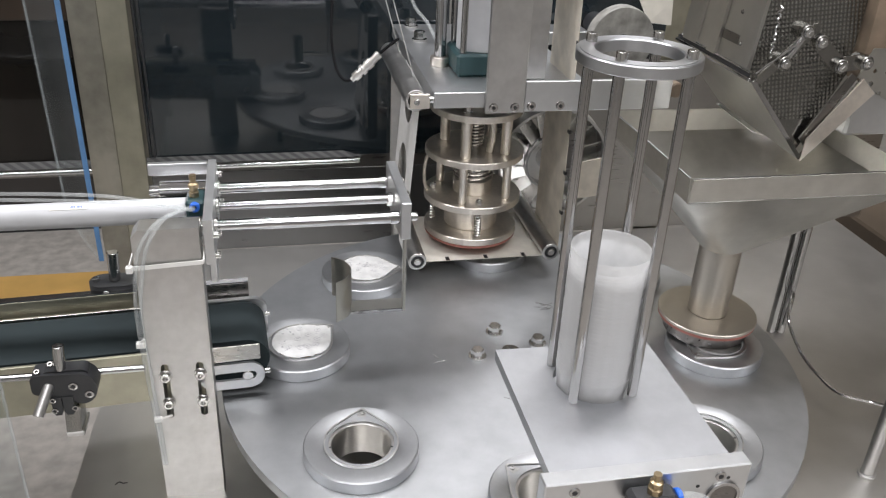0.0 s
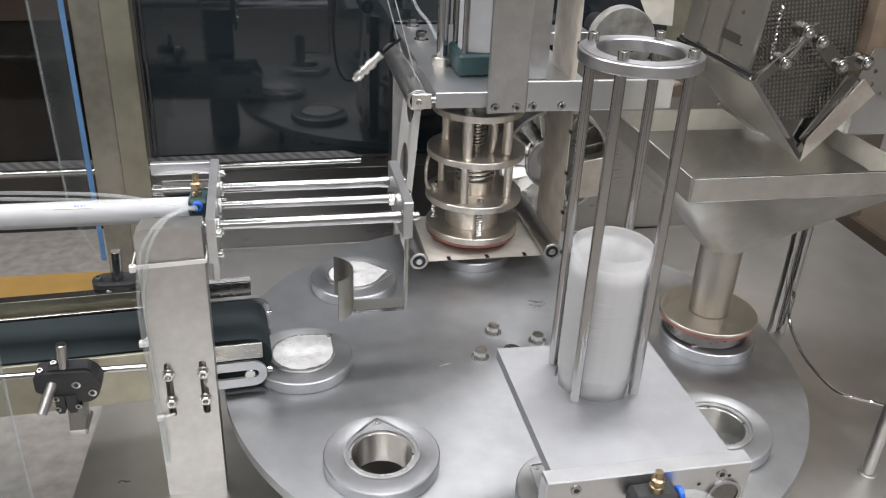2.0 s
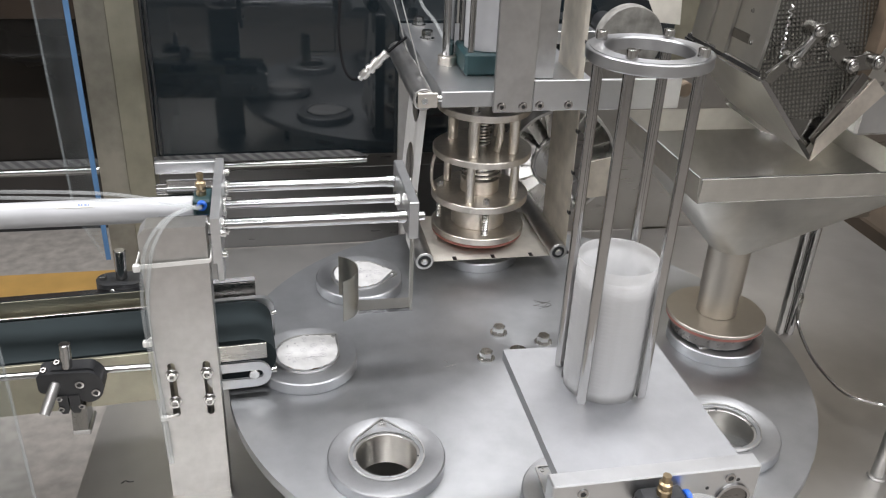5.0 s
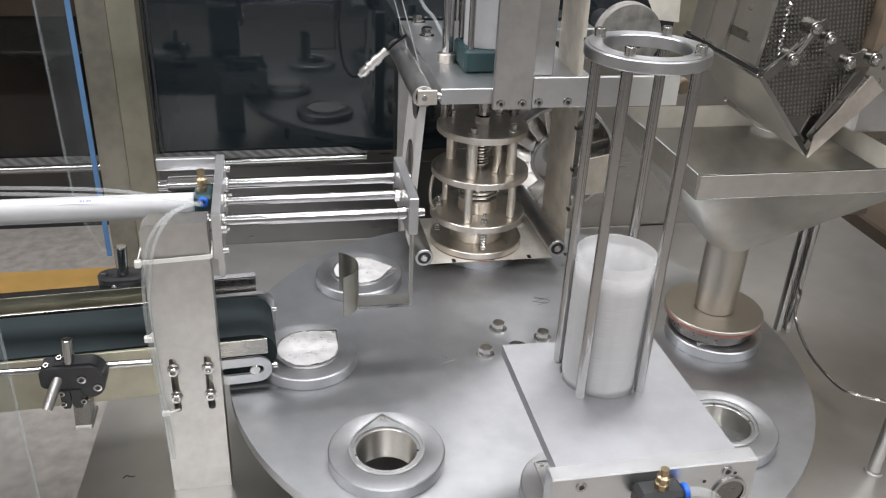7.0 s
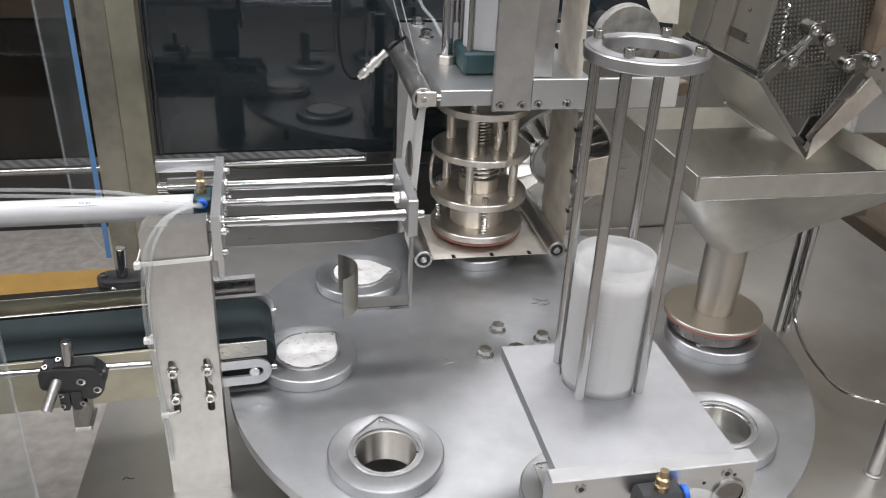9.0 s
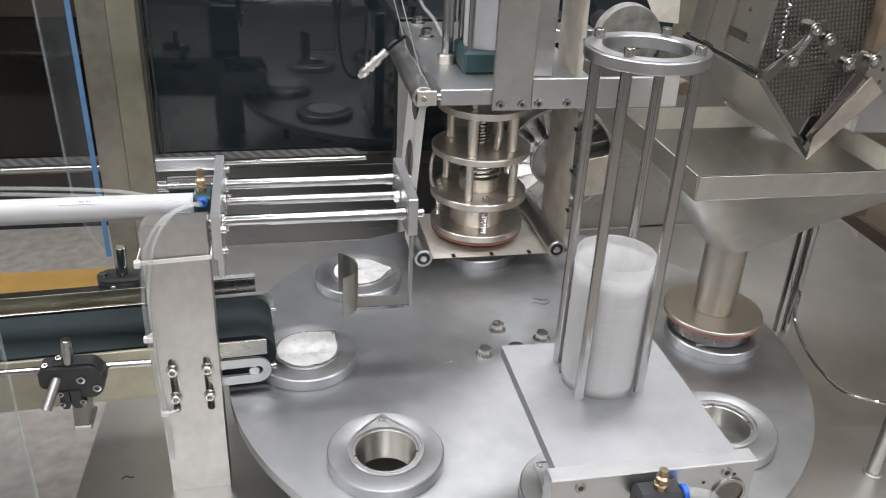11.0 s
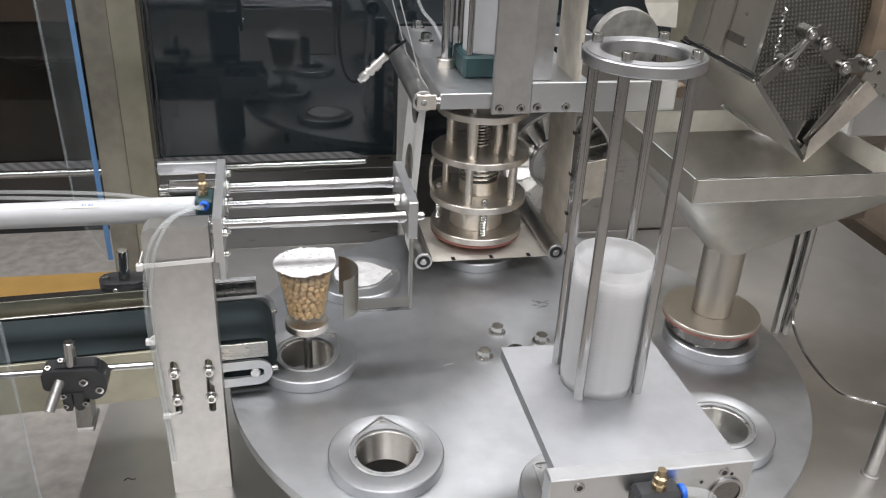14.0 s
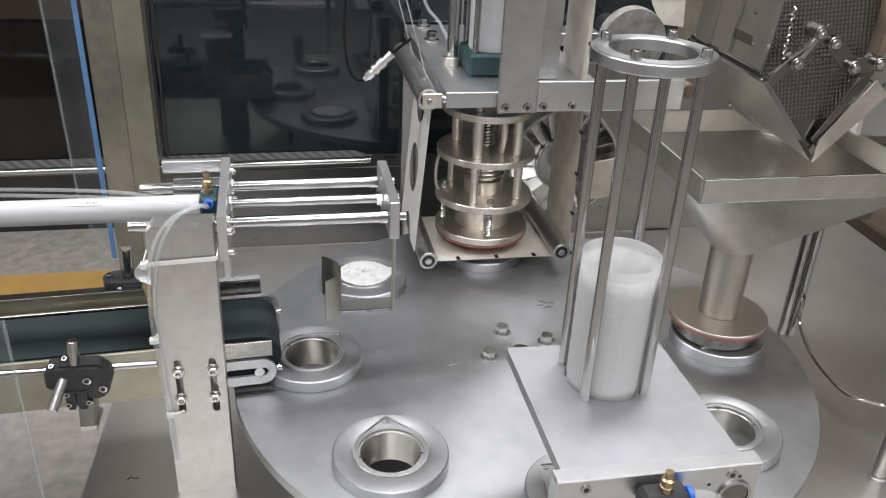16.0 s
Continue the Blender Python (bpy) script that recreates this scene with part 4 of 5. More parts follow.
# ---- sealing head that goes down ----
head = thing("heat_sealer", "nickel-plated sealing head of stacked discs, posts and springs", "sealing head", SX, SY, 0.0)


def disc_ring(z0, z1, r, inner=0.0):
    c = 0.001
    if inner:
        return lathe(B(), [(inner, z0), (r - c, z0), (r, z0 + c), (r, z1 - c), (r - c, z1), (inner, z1)], 64)
    return lathe(B(), [(0, z0), (r - c, z0), (r, z0 + c), (r, z1 - c), (r - c, z1), (0, z1)], 64, closed=False)


part("top_disc", disc_ring(0.2515, 0.2620, 0.0715), M_WARM, head)
part("middle_disc", disc_ring(0.1810, 0.1915, 0.0773), M_WARM, head)
part("lower_disc", disc_ring(0.1070, 0.1183, 0.0771), M_WARM, head)
for k, a in enumerate((-118, -42, 48, 138)):
    a = radians(a)
    c, s = math.cos(a), math.sin(a)
    part("post", rod(B(), (0.054 * c, 0.054 * s, 0.1916), (0.054 * c, 0.054 * s, 0.2514), 0.0082, 20), M_WARM, head)
    part("post", rod(B(), (0.060 * c, 0.060 * s, 0.1184), (0.060 * c, 0.060 * s, 0.1809), 0.0066, 20), M_WARM, head)
    part("bolt", hex_bolt(B(), (0.054 * c, 0.054 * s, 0.262), (0, 0, 1), 0.0052, 0.010), M_BOLT, head)
for gx in (-0.055, 0.057):
    part("lift_rod", rod(B(), (gx, 0.031, 0.262), (gx, 0.031, 0.335), 0.0062, 18), M_CHROME, head)
part("piston_rod", rod(B(), (0, 0, 0.276), (0, 0, 0.335), 0.0095, 20), M_CHROME, head)
part("piston_nut", lathe(B(), [(0, 0.262), (0.0125, 0.262), (0.0125, 0.275), (0, 0.275)], 6, closed=False), M_BOLT, head)


def spring(bm, x, y, z0, z1, r, turns, wire):
    pts = [(x + r * math.cos(2 * math.pi * k / 10), y + r * math.sin(2 * math.pi * k / 10), z0 + (z1 - z0) * k / (10 * turns)) for k in range(10 * turns + 1)]
    return sweep(bm, pts, wire, 6, 2)


part("shaft", rod(B(), (0, 0, 0.0635), (0, 0, 0.2514), 0.0085, 18), M_ROD, head)
part("spring", spring(B(), 0, 0, 0.1935, 0.236, 0.0125, 8, 0.0016), M_BOLT, head)
part("main_spring", spring(B(), 0, 0, 0.142, 0.179, 0.0300, 5, 0.0024), M_BOLT, head)
part("spring_seat", pipe(B(), (0, 0, 0.1184), (0, 0, 0.1405), 0.0310, 0.009), M_WARM, head)
for k, (cx, cy) in enumerate(((-0.020, -0.024), (0.018, -0.026))):
    part("curved_guard", sweep(B(), [(cx, cy, 0.1916), (cx * 1.15, cy * 1.05, 0.215), (cx * 1.1, cy, 0.238), (cx * 0.8, cy * 0.9, 0.2514)], 0.0062, 10), M_WARM, head)
part("heater_lead", sweep(B(), [(-0.068, 0.01, 0.112), (-0.078, 0.0, 0.135), (-0.075, 0.01, 0.165), (-0.060, 0.02, 0.19)], 0.0028), M_WARM, head)

press = new("press_plate")
press.parent = head
press["label"] = "sprung pressing plate with a red silicone pad"
part("plate", disc_ring(0.0520, 0.0630, 0.0747), M_WARM, press)
part("pad", disc_ring(0.0470, 0.0519, 0.0735), M_SILICONE, press, "red silicone pad")
part("heater_block", disc_ring(0.0631, 0.0960, 0.0430, 0.0100), M_WARM, press)
for a in (-93, 168, 60):
    a = radians(a)
    x, y = 0.0625 * math.cos(a), 0.0625 * math.sin(a)
    sp = part("stud", rod(B(), (x, y, 0.0631), (x, y, 0.1275), 0.0030, 12), M_BOLT, press)
    part("nut", lathe(B(), [(0, 0.1186), (0.0055, 0.1186), (0.0055, 0.1255), (0.0048, 0.1265), (0, 0.1265)], 6, Matrix.Translation((x, y, 0)), closed=False), M_BOLT, head)
    part("stud_spring", spring(B(), x, y, 0.0645, 0.1055, 0.0046, 9, 0.0011), M_BOLT, press)

# ---- lidding film ----
film = thing("film_web", "pale lidding film drawn under the sealing head with black edge marks", "film", 0.008, 0.29, 0.0295)
part("sheet", box(B(), -0.106, 0.106, -0.077, 0.085, -0.0003, 0.0003, 0), M_FILM, film)
for k in range(4):
    part("register_mark", box(B(), -0.058 + 0.062 * k, -0.052 + 0.062 * k, -0.0770, -0.0655, 0.0004, 0.0007, 0), M_INK, film)
feed = thing("film_feed", "beige edge of the film web coming down to the roller", "film", 0.1292, 0.268, 0.044)
part("sheet", quad(B(), [(0, -0.062, 0), (0, 0.062, 0), (-0.006, 0.054, 0.75), (-0.006, -0.046, 0.75)], 0.0006), M_FILMEDGE, feed)
for k in range(10):
    zz = 0.06 + 0.066 * k
    part("register_mark", box(B(), -0.0010, 0.0025, -0.0640 + 0.0213 * zz, -0.0560 + 0.0213 * zz, zz, zz + 0.005, 0), M_INK, feed, at=pose(-0.008 * zz, 0, 0))
waste = thing("waste_web", "punched waste film with long die-cut holes running up to the roller", "film", -0.1148, 0.30, 0.040)
hole_a = slot(0.107, 0.018, 0.080, 0.036, 10)
hole_b = slot(0.222, 0.018, 0.076, 0.036, 10)
wm = Matrix(((0, 0, 1, 0), (0, 1, 0, 0), (1, 0, 0, 0), (0, 0, 0, 1)))
part("strip", prism(B(), [(-0.004, -0.066), (0.264, -0.066), (0.264, 0.080), (0.15, 0.084), (-0.004, 0.080), (-0.004, 0.056), (0.014, 0.044), (0.024, 0.030), (0.028, 0.018), (0.024, 0.006), (0.014, -0.008), (-0.004, -0.020)], pose(0, 0, 0, 0, 4.4, 0) @ wm, 0.0005, [hole_a, hole_b]), M_WASTE, waste)
waste_up = thing("waste_web", "punched waste film running up from the guide roller", "film", -0.1060, 0.30, 0.3185)
for ya, yb in ((-0.066, -0.053), (0.061, 0.076)):
    part("strip", quad(B(), [(0, ya, 0), (0, yb, 0), (-0.12, yb, 0.42), (-0.12, ya, 0.42)], 0.0005), M_WASTE, waste_up)

FINS = 16
reel = thing("film_reel", "bright spoked metal film reel behind the sealing head", "reel", 0.178, 0.415, 0.108)
part("hub", rod(B(), (0, -0.02, 0), (0, 0.10, 0), 0.022, 24), M_CHROME, reel)
for k in range(FINS):
    part("fin", box(B(), 0.050, 0.096, -0.0010, 0.0010, -0.0145, 0.0145, 0.0004), M_FIN, reel, at=pose(0, 0.004, 0, 0, 360 / FINS * k + 8, 0) @ pose(0, 0, 0, 32, 0, 0))
part("rim", lathe(B(), [(0.0962, -0.012), (0.101, -0.012), (0.101, 0.0205), (0.0962, 0.0205)], 56, along((0, 0, 0), (0, 1, 0))[0]), M_STEEL, reel)
part("inner_rim", lathe(B(), [(0.046, -0.010), (0.0498, -0.010), (0.0498, 0.0205), (0.046, 0.0205)], 40, along((0, 0, 0), (0, 1, 0))[0]), M_STEEL, reel)
part("flange", lathe(B(), [(0.02, 0.021), (0.104, 0.021), (0.104, 0.024), (0.02, 0.024)], 48, along((0, 0, 0), (0, 1, 0))[0]), M_FIN, reel)
part("stand", box(B(), -0.012, 0.012, 0.05, 0.07, DECK - 0.108, -0.02), M_STEEL, reel)
part("wound_film", prism(B(), [(0.047, 0.002), (0.0955, 0.0116), (0.101, -0.062), (0.048, -0.068)], pose(0, -0.018, 0) @ upright_m, 0.003), M_FILMEDGE, reel, "beige film band over the reel")
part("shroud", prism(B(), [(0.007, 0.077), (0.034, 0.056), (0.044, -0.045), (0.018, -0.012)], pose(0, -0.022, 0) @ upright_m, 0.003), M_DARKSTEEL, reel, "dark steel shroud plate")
roll = thing("film_roll", "roll of pale lidding film with a loose torn end", "film roll", 0.2836, 0.42, 0.320)
part("winding", lathe(B(), [(0.0125, 0), (0.0565, 0), (0.0580, 0.002), (0.0580, 0.022), (0.0125, 0.022)], 56, along((0, 0, 0), (0, 1, 0))[0]), M_ROLLSIDE, roll)
part("core", pipe(B(), (0, 0.0222, 0), (0, 0.142, 0), 0.0199, 0.016), M_BLACK, roll)
part("loose_end", quad(B(), [(0.045, 0.006, 0.030), (0.0905, 0.012, 0.024), (0.0885, 0.016, 0.066), (0.026, 0.012, 0.066)], 0.0008), M_FILM, roll)
part("loose_fold", quad(B(), [(0.026, 0.012, 0.0662), (0.0885, 0.016, 0.0662), (0.075, 0.0, 0.16), (0.012, 0.0, 0.16)], 0.0008), M_FILM, roll)
part("spindle", rod(B(), (0, -0.03, 0), (0, 0.19, 0), 0.012, 16), M_ROD, roll)

sensor = thing("sensor_plug", "silver cable plug of a sensor on a black lead", "sensor", -0.1665, 0.30, 0.316)
sm, sn = along((-0.021, 0, -0.020), (0.021, 0, 0.020))
part("plug", lathe(B(), [(0, 0), (0.0042, 0), (0.0042, 0.005), (0.0066, 0.0052), (0.0070, 0.0060), (0.0070, 0.0155), (0.0052, 0.0157), (0.0052, 0.0195), (0.0080, 0.0197), (0.0080, 0.0255), (0.0062, 0.0257), (0.0062, 0.0300),
                         (0.0078, 0.0302), (0.0078, 0.0400), (0.0058, 0.0402), (0.0058, 0.0500), (0.0064, 0.0502), (0.0064, 0.0560), (0, 0.0580)], 20, sm, closed=False), M_FIN, sensor)
part("lead", sweep(B(), [(0.020, 0, 0.019), (0.035, 0.01, 0.028), (0.055, 0.05, 0.028)], 0.0022), M_CABLE, sensor)
part("lead", sweep(B(), [(-0.021, 0, -0.020), (-0.034, 0, -0.018), (-0.044, 0.02, 0.0), (-0.046, 0.05, 0.05), (-0.03, 0.10, 0.12), (0.03, 0.2, 0.16), (0.09, 0.25, 0.20)], 0.0022), M_CABLE, sensor)
tubes = thing("air_hose", "thin clear hose curling over the top plate", "hose", -0.06, 0.50, 0.312)
part("tube", sweep(B(), [(0.03, -0.06, 0.0), (0.015, -0.03, 0.03), (0.0, 0.02, 0.05), (-0.02, 0.05, 0.12), (-0.06, 0.06, 0.22)], 0.0030), M_HOSE, tubes)

# ---- cup magazine ----
H = place("H")
mag = thing("cup_magazine", "aluminium cup magazine with four rods and a top ring", "magazine", H.x, H.y, 0.0)
part("base_plate", prism(B(), [(-0.0915 - H.x, -0.4100 - H.y), (0.0765 - H.x, -0.4100 - H.y), (0.0745 - H.x, -0.2285 - H.y), (-0.0915 - H.x, -0.2225 - H.y)], pose(0, 0, 0.150), 0.012, [circle(0, 0, 0.0392, 40)]), M_ALU, mag)
fb = part("front_block", box(B(), -0.1014 - H.x, 0.0884 - H.x, -0.4275 - H.y, -0.4105 - H.y, 0.090, 0.1655, 0.0012), M_ALU2, mag)
for bx, bz in ((-0.0745, 0.155), (0.0600, 0.155)):
    sc = part("screw", cap_screw(B(), (bx - H.x, -0.4275 - H.y, bz), (0, -1, 0), 0.0050, 0.0012), M_ROD, fb)
    # black disc for the shade in the screw's socket
    part("socket", rod(B(), (bx - H.x, -0.4281 - H.y, bz), (bx - H.x, -0.4285 - H.y, bz), 0.0024, 6), M_BLACK, sc)
part("bore", lathe(B(), [(0.0135, 0), (0.0165, 0), (0.0165, 0.002), (0.0135, 0.002)], 32, along((0.066 - H.x, -0.4276 - H.y, 0.131), (0.066 - H.x, -0.5 - H.y, 0.131))[0]), M_ROD, fb)
part("bore_plug", rod(B(), (0.066 - H.x, -0.4272 - H.y, 0.131), (0.066 - H.x, -0.4285 - H.y, 0.131), 0.0134, 28), M_DARKSTEEL, fb)
for k in range(2):
    # hole drawn as a black disc in place of its shade
    part("pin_hole", rod(B(), (0.040 + 0.028 * k - H.x, -0.4274 - H.y, 0.146 + 0.006 * k), (0.040 + 0.028 * k - H.x, -0.4279 - H.y, 0.146 + 0.006 * k), 0.0018, 10), M_BLACK, fb)
part("support", box(B(), -0.03, 0.03, -0.1400, -0.1240, -0.2, 0.0895), M_ALU, mag)
part("foot_bar", box(B(), -0.06, 0.06, -0.205, -0.1240, DECK, -0.2 + 0.09 - 0.005 + 0.0), M_STEEL, mag)
va = fb
part("valve_body", box(B(), -0.030 - H.x, 0.012 - H.x, -0.450 - H.y, -0.4278 - H.y, 0.138, 0.158, 0.004), M_BLACK, va)
part("brass_fitting", lathe(B(), [(0, 0), (0.0065, 0), (0.0065, 0.005), (0.0045, 0.006), (0.0060, 0.008), (0.0060, 0.012), (0.0038, 0.0135), (0.0038, 0.020), (0, 0.020)], 8, pose(-0.008 - H.x, -0.440 - H.y, 0.158), closed=False), M_BRASS, va)
part("release_ring", pipe(B(), (0.012 - H.x, -0.440 - H.y, 0.149), (0.017 - H.x, -0.440 - H.y, 0.149), 0.0080, 0.004), M_BLUE, va)
part("hose", sweep(B(), [(0.015 - H.x, -0.440 - H.y, 0.149), (0.030 - H.x, -0.441 - H.y, 0.148), (0.045 - H.x, -0.445 - H.y, 0.138), (0.05 - H.x, -0.45 - H.y, 0.10)], 0.0045), M_HOSE, va)
for k in range(4):
    a = radians(137.0 + 90 * k)
    x, y = 0.0432 * math.cos(a) - 0.0022, 0.0432 * math.sin(a)
    rd = part("rod", rod(B(), (x, y, 0.162), (x, y, 0.4828), 0.0049, 20), M_ROD, mag)
    part("nut", lathe(B(), [(0, 0.4936), (0.0048, 0.4936), (0.0048, 0.500), (0.0042, 0.501), (0.0024, 0.501), (0.002, 0.498), (0, 0.498)], 14, Matrix.Translation((x, y, 0)), closed=False), M_BOLT, rd)
part("top_ring", lathe(B(), [(0.0360, 0.483), (0.0510, 0.483), (0.0521, 0.484), (0.0521, 0.4922), (0.0514, 0.4928), (0.0490, 0.4928), (0.0488, 0.4935), (0.0372, 0.4935), (0.0360, 0.4924)], 64, Matrix.Translation((-0.0026, 0, 0))), M_TOPRING, mag)

# the nested cups, of which the whole pile drops a little
stack_cup = thing("stacked_cup", "nested frosted white plastic cup in the magazine", "cup", H.x - 0.0012, H.y, 0.168 - CUP_H + 0.004, group="cups nested in the magazine")
part("shell", lathe(B(), [(0, 0.003), (0.0262, 0.002), (0.0277, 0), (0.0292, 0.002), (0.0364, CUP_H - 0.0060), (0.0370, CUP_H - 0.0042), (0.03705, CUP_H - 0.0034), (0.03713, CUP_H - 0.0026), (0.03714, CUP_H - 0.0008),
                          (0.0371, CUP_H), (0.0366, CUP_H - 0.0006), (0.0364, CUP_H - 0.0040), (0.0352, CUP_H - 0.0075), (0.0284, 0.004), (0, 0.0045)], 56, closed=False), M_CUP, stack_cup)
PILE = [stack_cup]
PITCH = 0.0041
for k in range(1, 31):
    PILE.append(copy_thing(stack_cup, Matrix.Translation((H.x - 0.0012 + random.uniform(-0.0003, 0.0003), H.y + random.uniform(-0.0003, 0.0003), 0.168 - CUP_H + 0.004 + PITCH * k + (0.0065 if k == 30 else 0.0)))))

# ---- filling hopper ----
F = place("F")
hop = thing("filling_hopper", "brushed stainless filling hopper with a round tube and flange", "hopper", F.x - 0.004, F.y + 0.003, 0.0)
ox, oy = F.x - 0.004, F.y + 0.003
part("tube", lathe(B(), [(0.0250, 0.0480), (0.0268, 0.0480), (0.0268, 0.158), (0.0250, 0.158)], 40), M_TUBE, hop)
part("tube_sleeve", lathe(B(), [(0.0269, 0.084), (0.0282, 0.084), (0.0282, 0.158), (0.0269, 0.158)], 40), M_TUBE, hop)
part("flange", lathe(B(), [(0.0255, 0.0425), (0.0672, 0.0425), (0.0680, 0.0433), (0.0680, 0.0465), (0.0672, 0.0473), (0.0255, 0.0473)], 64), M_TUBE, hop)
part("gasket", lathe(B(), [(0.0255, 0.0385), (0.0670, 0.0385), (0.0670, 0.0424), (0.0255, 0.0424)], 64), M_SILICONE, hop, "red silicone gasket ring")
part("skirt", lathe(B(), [(0.050, 0.0190), (0.0575, 0.0190), (0.0575, 0.0384), (0.050, 0.0384)], 48), M_DARKSTEEL, hop)
x0, x1, y0, y1, zr, zt = 0.1775 - ox, 0.475 - ox, -0.080 - oy, 0.165 - oy, 0.2530, 0.2845


def square_to_round(r, z0, z1, rim, seg=10):
    """Sheet from a round neck to a rectangle: flat sides, and a cone at each corner."""
    bm = B()
    corner = [bm.verts.new((x, y, z1)) for x, y in ((rim[1], rim[3]), (rim[0], rim[3]), (rim[0], rim[2]), (rim[1], rim[2]))]
    ring = [bm.verts.new((r * math.cos(a), r * math.sin(a), z0)) for a in (2 * math.pi * k / (4 * seg) for k in range(4 * seg))]
    for q in range(4):
        for k in range(q * seg, (q + 1) * seg):
            bm.faces.new((corner[q], ring[k], ring[(k + 1) % (4 * seg)]))
        bm.faces.new((corner[q], ring[((q + 1) * seg) % (4 * seg)], corner[(q + 1) % 4]))
    bmesh.ops.recalc_face_normals(bm, faces=bm.faces[:])
    bmesh.ops.solidify(bm, geom=bm.faces[:], thickness=0.0014)
    return bm


part("cone", square_to_round(0.0284, 0.152, zr, (x0, x1, y0, y1)), M_HOP, hop)
part("front_rim", quad(B(), [(x0, y0, zr), (x1, y0, zr), (x1, y0 - 0.002, zt), (x0, y0 - 0.002, zt)], 0.0015), M_HOP, hop)
part("side_rim", quad(B(), [(x0, y1, zr), (x0, y0, zr), (x0 - 0.002, y0, zt), (x0 - 0.002, y1, zt)], 0.0015), M_HOP, hop)
part("side_rim", quad(B(), [(x1, y0, zr), (x1, y1, zr), (x1 + 0.002, y1, zt), (x1 + 0.002, y0, zt)], 0.0015), M_HOP, hop)
part("back_rim", quad(B(), [(x1, y1, zr), (x0, y1, zr), (x0, y1 + 0.002, zt), (x1, y1 + 0.002, zt)], 0.0015), M_HOP, hop)
# thin bright rods added to draw the highlights on rim and fold
part("rim_highlight", rod(B(), (x0 - 0.002, y0 - 0.003, zt), (x1 + 0.002, y0 - 0.003, zt), 0.0011, 8), M_CHROME, hop)
part("rim_highlight", rod(B(), (x0 - 0.003, y0, zt), (x0 - 0.003, y1, zt), 0.0011, 8), M_CHROME, hop)
part("fold_highlight", rod(B(), (x0, y0 - 0.0008, zr), (x1, y0 - 0.0008, zr), 0.0008, 8), M_CHROME, hop)
for lx, ly in ((0.5314 - ox, 0.1785 - oy), (0.548 - ox, 0.176 - oy)):
    part("leg", rod(B(), (lx, ly, DECK), (lx, ly, 0.215), 0.0075, 20), M_ROD, hop)
part("leg_bracket", box(B(), 0.46 - ox, 0.556 - ox, 0.150 - oy, 0.190 - oy, 0.215, 0.222), M_HOP, hop)
wire = thing("steel_cable", "thin bent steel cable hanging over the deck", "cable", 0.46, 0.12, DECK)
part("wire", sweep(B(), [(0.085, 0.048, 0.02), (0.085, 0.046, 0.08), (0.060, 0.010, 0.100), (0.034, -0.027, 0.080), (0.046, -0.058, 0.040), (0.052, -0.100, 0.026), (0.055, -0.148, 0.026), (0.075, -0.175, 0.030), (0.10, -0.191, 0.030), (0.18, -0.215, 0.012), (0.32, -0.23, 0.005)], 0.0026), M_ROD, wire)
pole = thing("support_rod", "round steel rod standing on the deck", "rod", 0.4715, -0.1743, DECK)
part("bar", rod(B(), (0, 0, 0.004), (0, 0, 0.42), 0.0085, 20), M_STEEL, pole)
part("foot_ring", pipe(B(), (0, 0, 0), (0, 0, 0.004), 0.0125, 0.005), M_STEEL, pole)

# ---- feeding chute above the hopper ----
chute = thing("feed_chute", "stainless V-shaped feed chute with a dimpled flap and link arms", "chute", 0.3534, -0.020, 0.2782)
CH = 0.948
V0, V1, V2 = (-0.0955, 0.110), (0.0, 0.0), (0.066, 0.106)
DEEP = 0.215
part("left_wall", quad(B(), [(V0[0], 0, V0[1]), (V1[0], 0, V1[1]), (V1[0] - 0.006, DEEP, V1[1] + 0.012), (V0[0], DEEP, V0[1])], 0.0016), M_CHUTE, chute)
part("right_wall", quad(B(), [(V1[0], 0, V1[1]), (V2[0], 0, V2[1]), (V2[0], DEEP, V2[1]), (V1[0] - 0.006, DEEP, V1[1] + 0.012)], 0.0016), M_CHUTE, chute)
part("left_lip", quad(B(), [(V0[0], -0.001, V0[1]), (V1[0], -0.001, V1[1]), (V1[0], -0.001, V1[1] + 0.008), (V0[0] + 0.006, -0.001, V0[1] + 0.002)], 0.0016), M_CHROME, chute)
part("right_lip", quad(B(), [(V1[0], -0.001, V1[1]), (V2[0], -0.001, V2[1]), (V2[0] - 0.004, -0.001, V2[1] + 0.006), (V1[0], -0.001, V1[1] + 0.010)], 0.0016), M_SHEET, chute)
# paler, warmer metal than the chute stands in for a bright reflection
part("right_flange", prism(B(), [(0.002, -0.001), (0.088, 0.092), (0.066, 0.112), (0.003, 0.030)], pose(0, -0.0035, 0) @ upright_m, 0.0016), M_WARM, chute, "stainless flange with its warm reflection put into the colour")
part("flap", prism(B(), [(-0.088, 0.115), (0.0, 0.014), (0.060, 0.112), (0.085, 0.26), (-0.062, 0.26)], pose(0, 0.006, 0, -10, 0, 0) @ upright_m, 0.0015), M_DIMPLE, chute, "dimpled stainless flap")
part("top_edge", rod(B(), (V0[0] - 0.001, 0, V0[1] + 0.002), (V0[0] - 0.001, DEEP, V0[1] + 0.002), 0.003, 10), M_CHROME, chute)
wall_up = part("hopper_wall", quad(B(), [(V0[0] + 0.002, 0.012, V0[1] + 0.010), (V0[0] - 0.002, 0.20, V0[1] + 0.010), (V0[0] + 0.026, 0.20, 0.36), (V0[0] + 0.030, 0.02, 0.36)], 0.0016), M_CHUTE, chute)


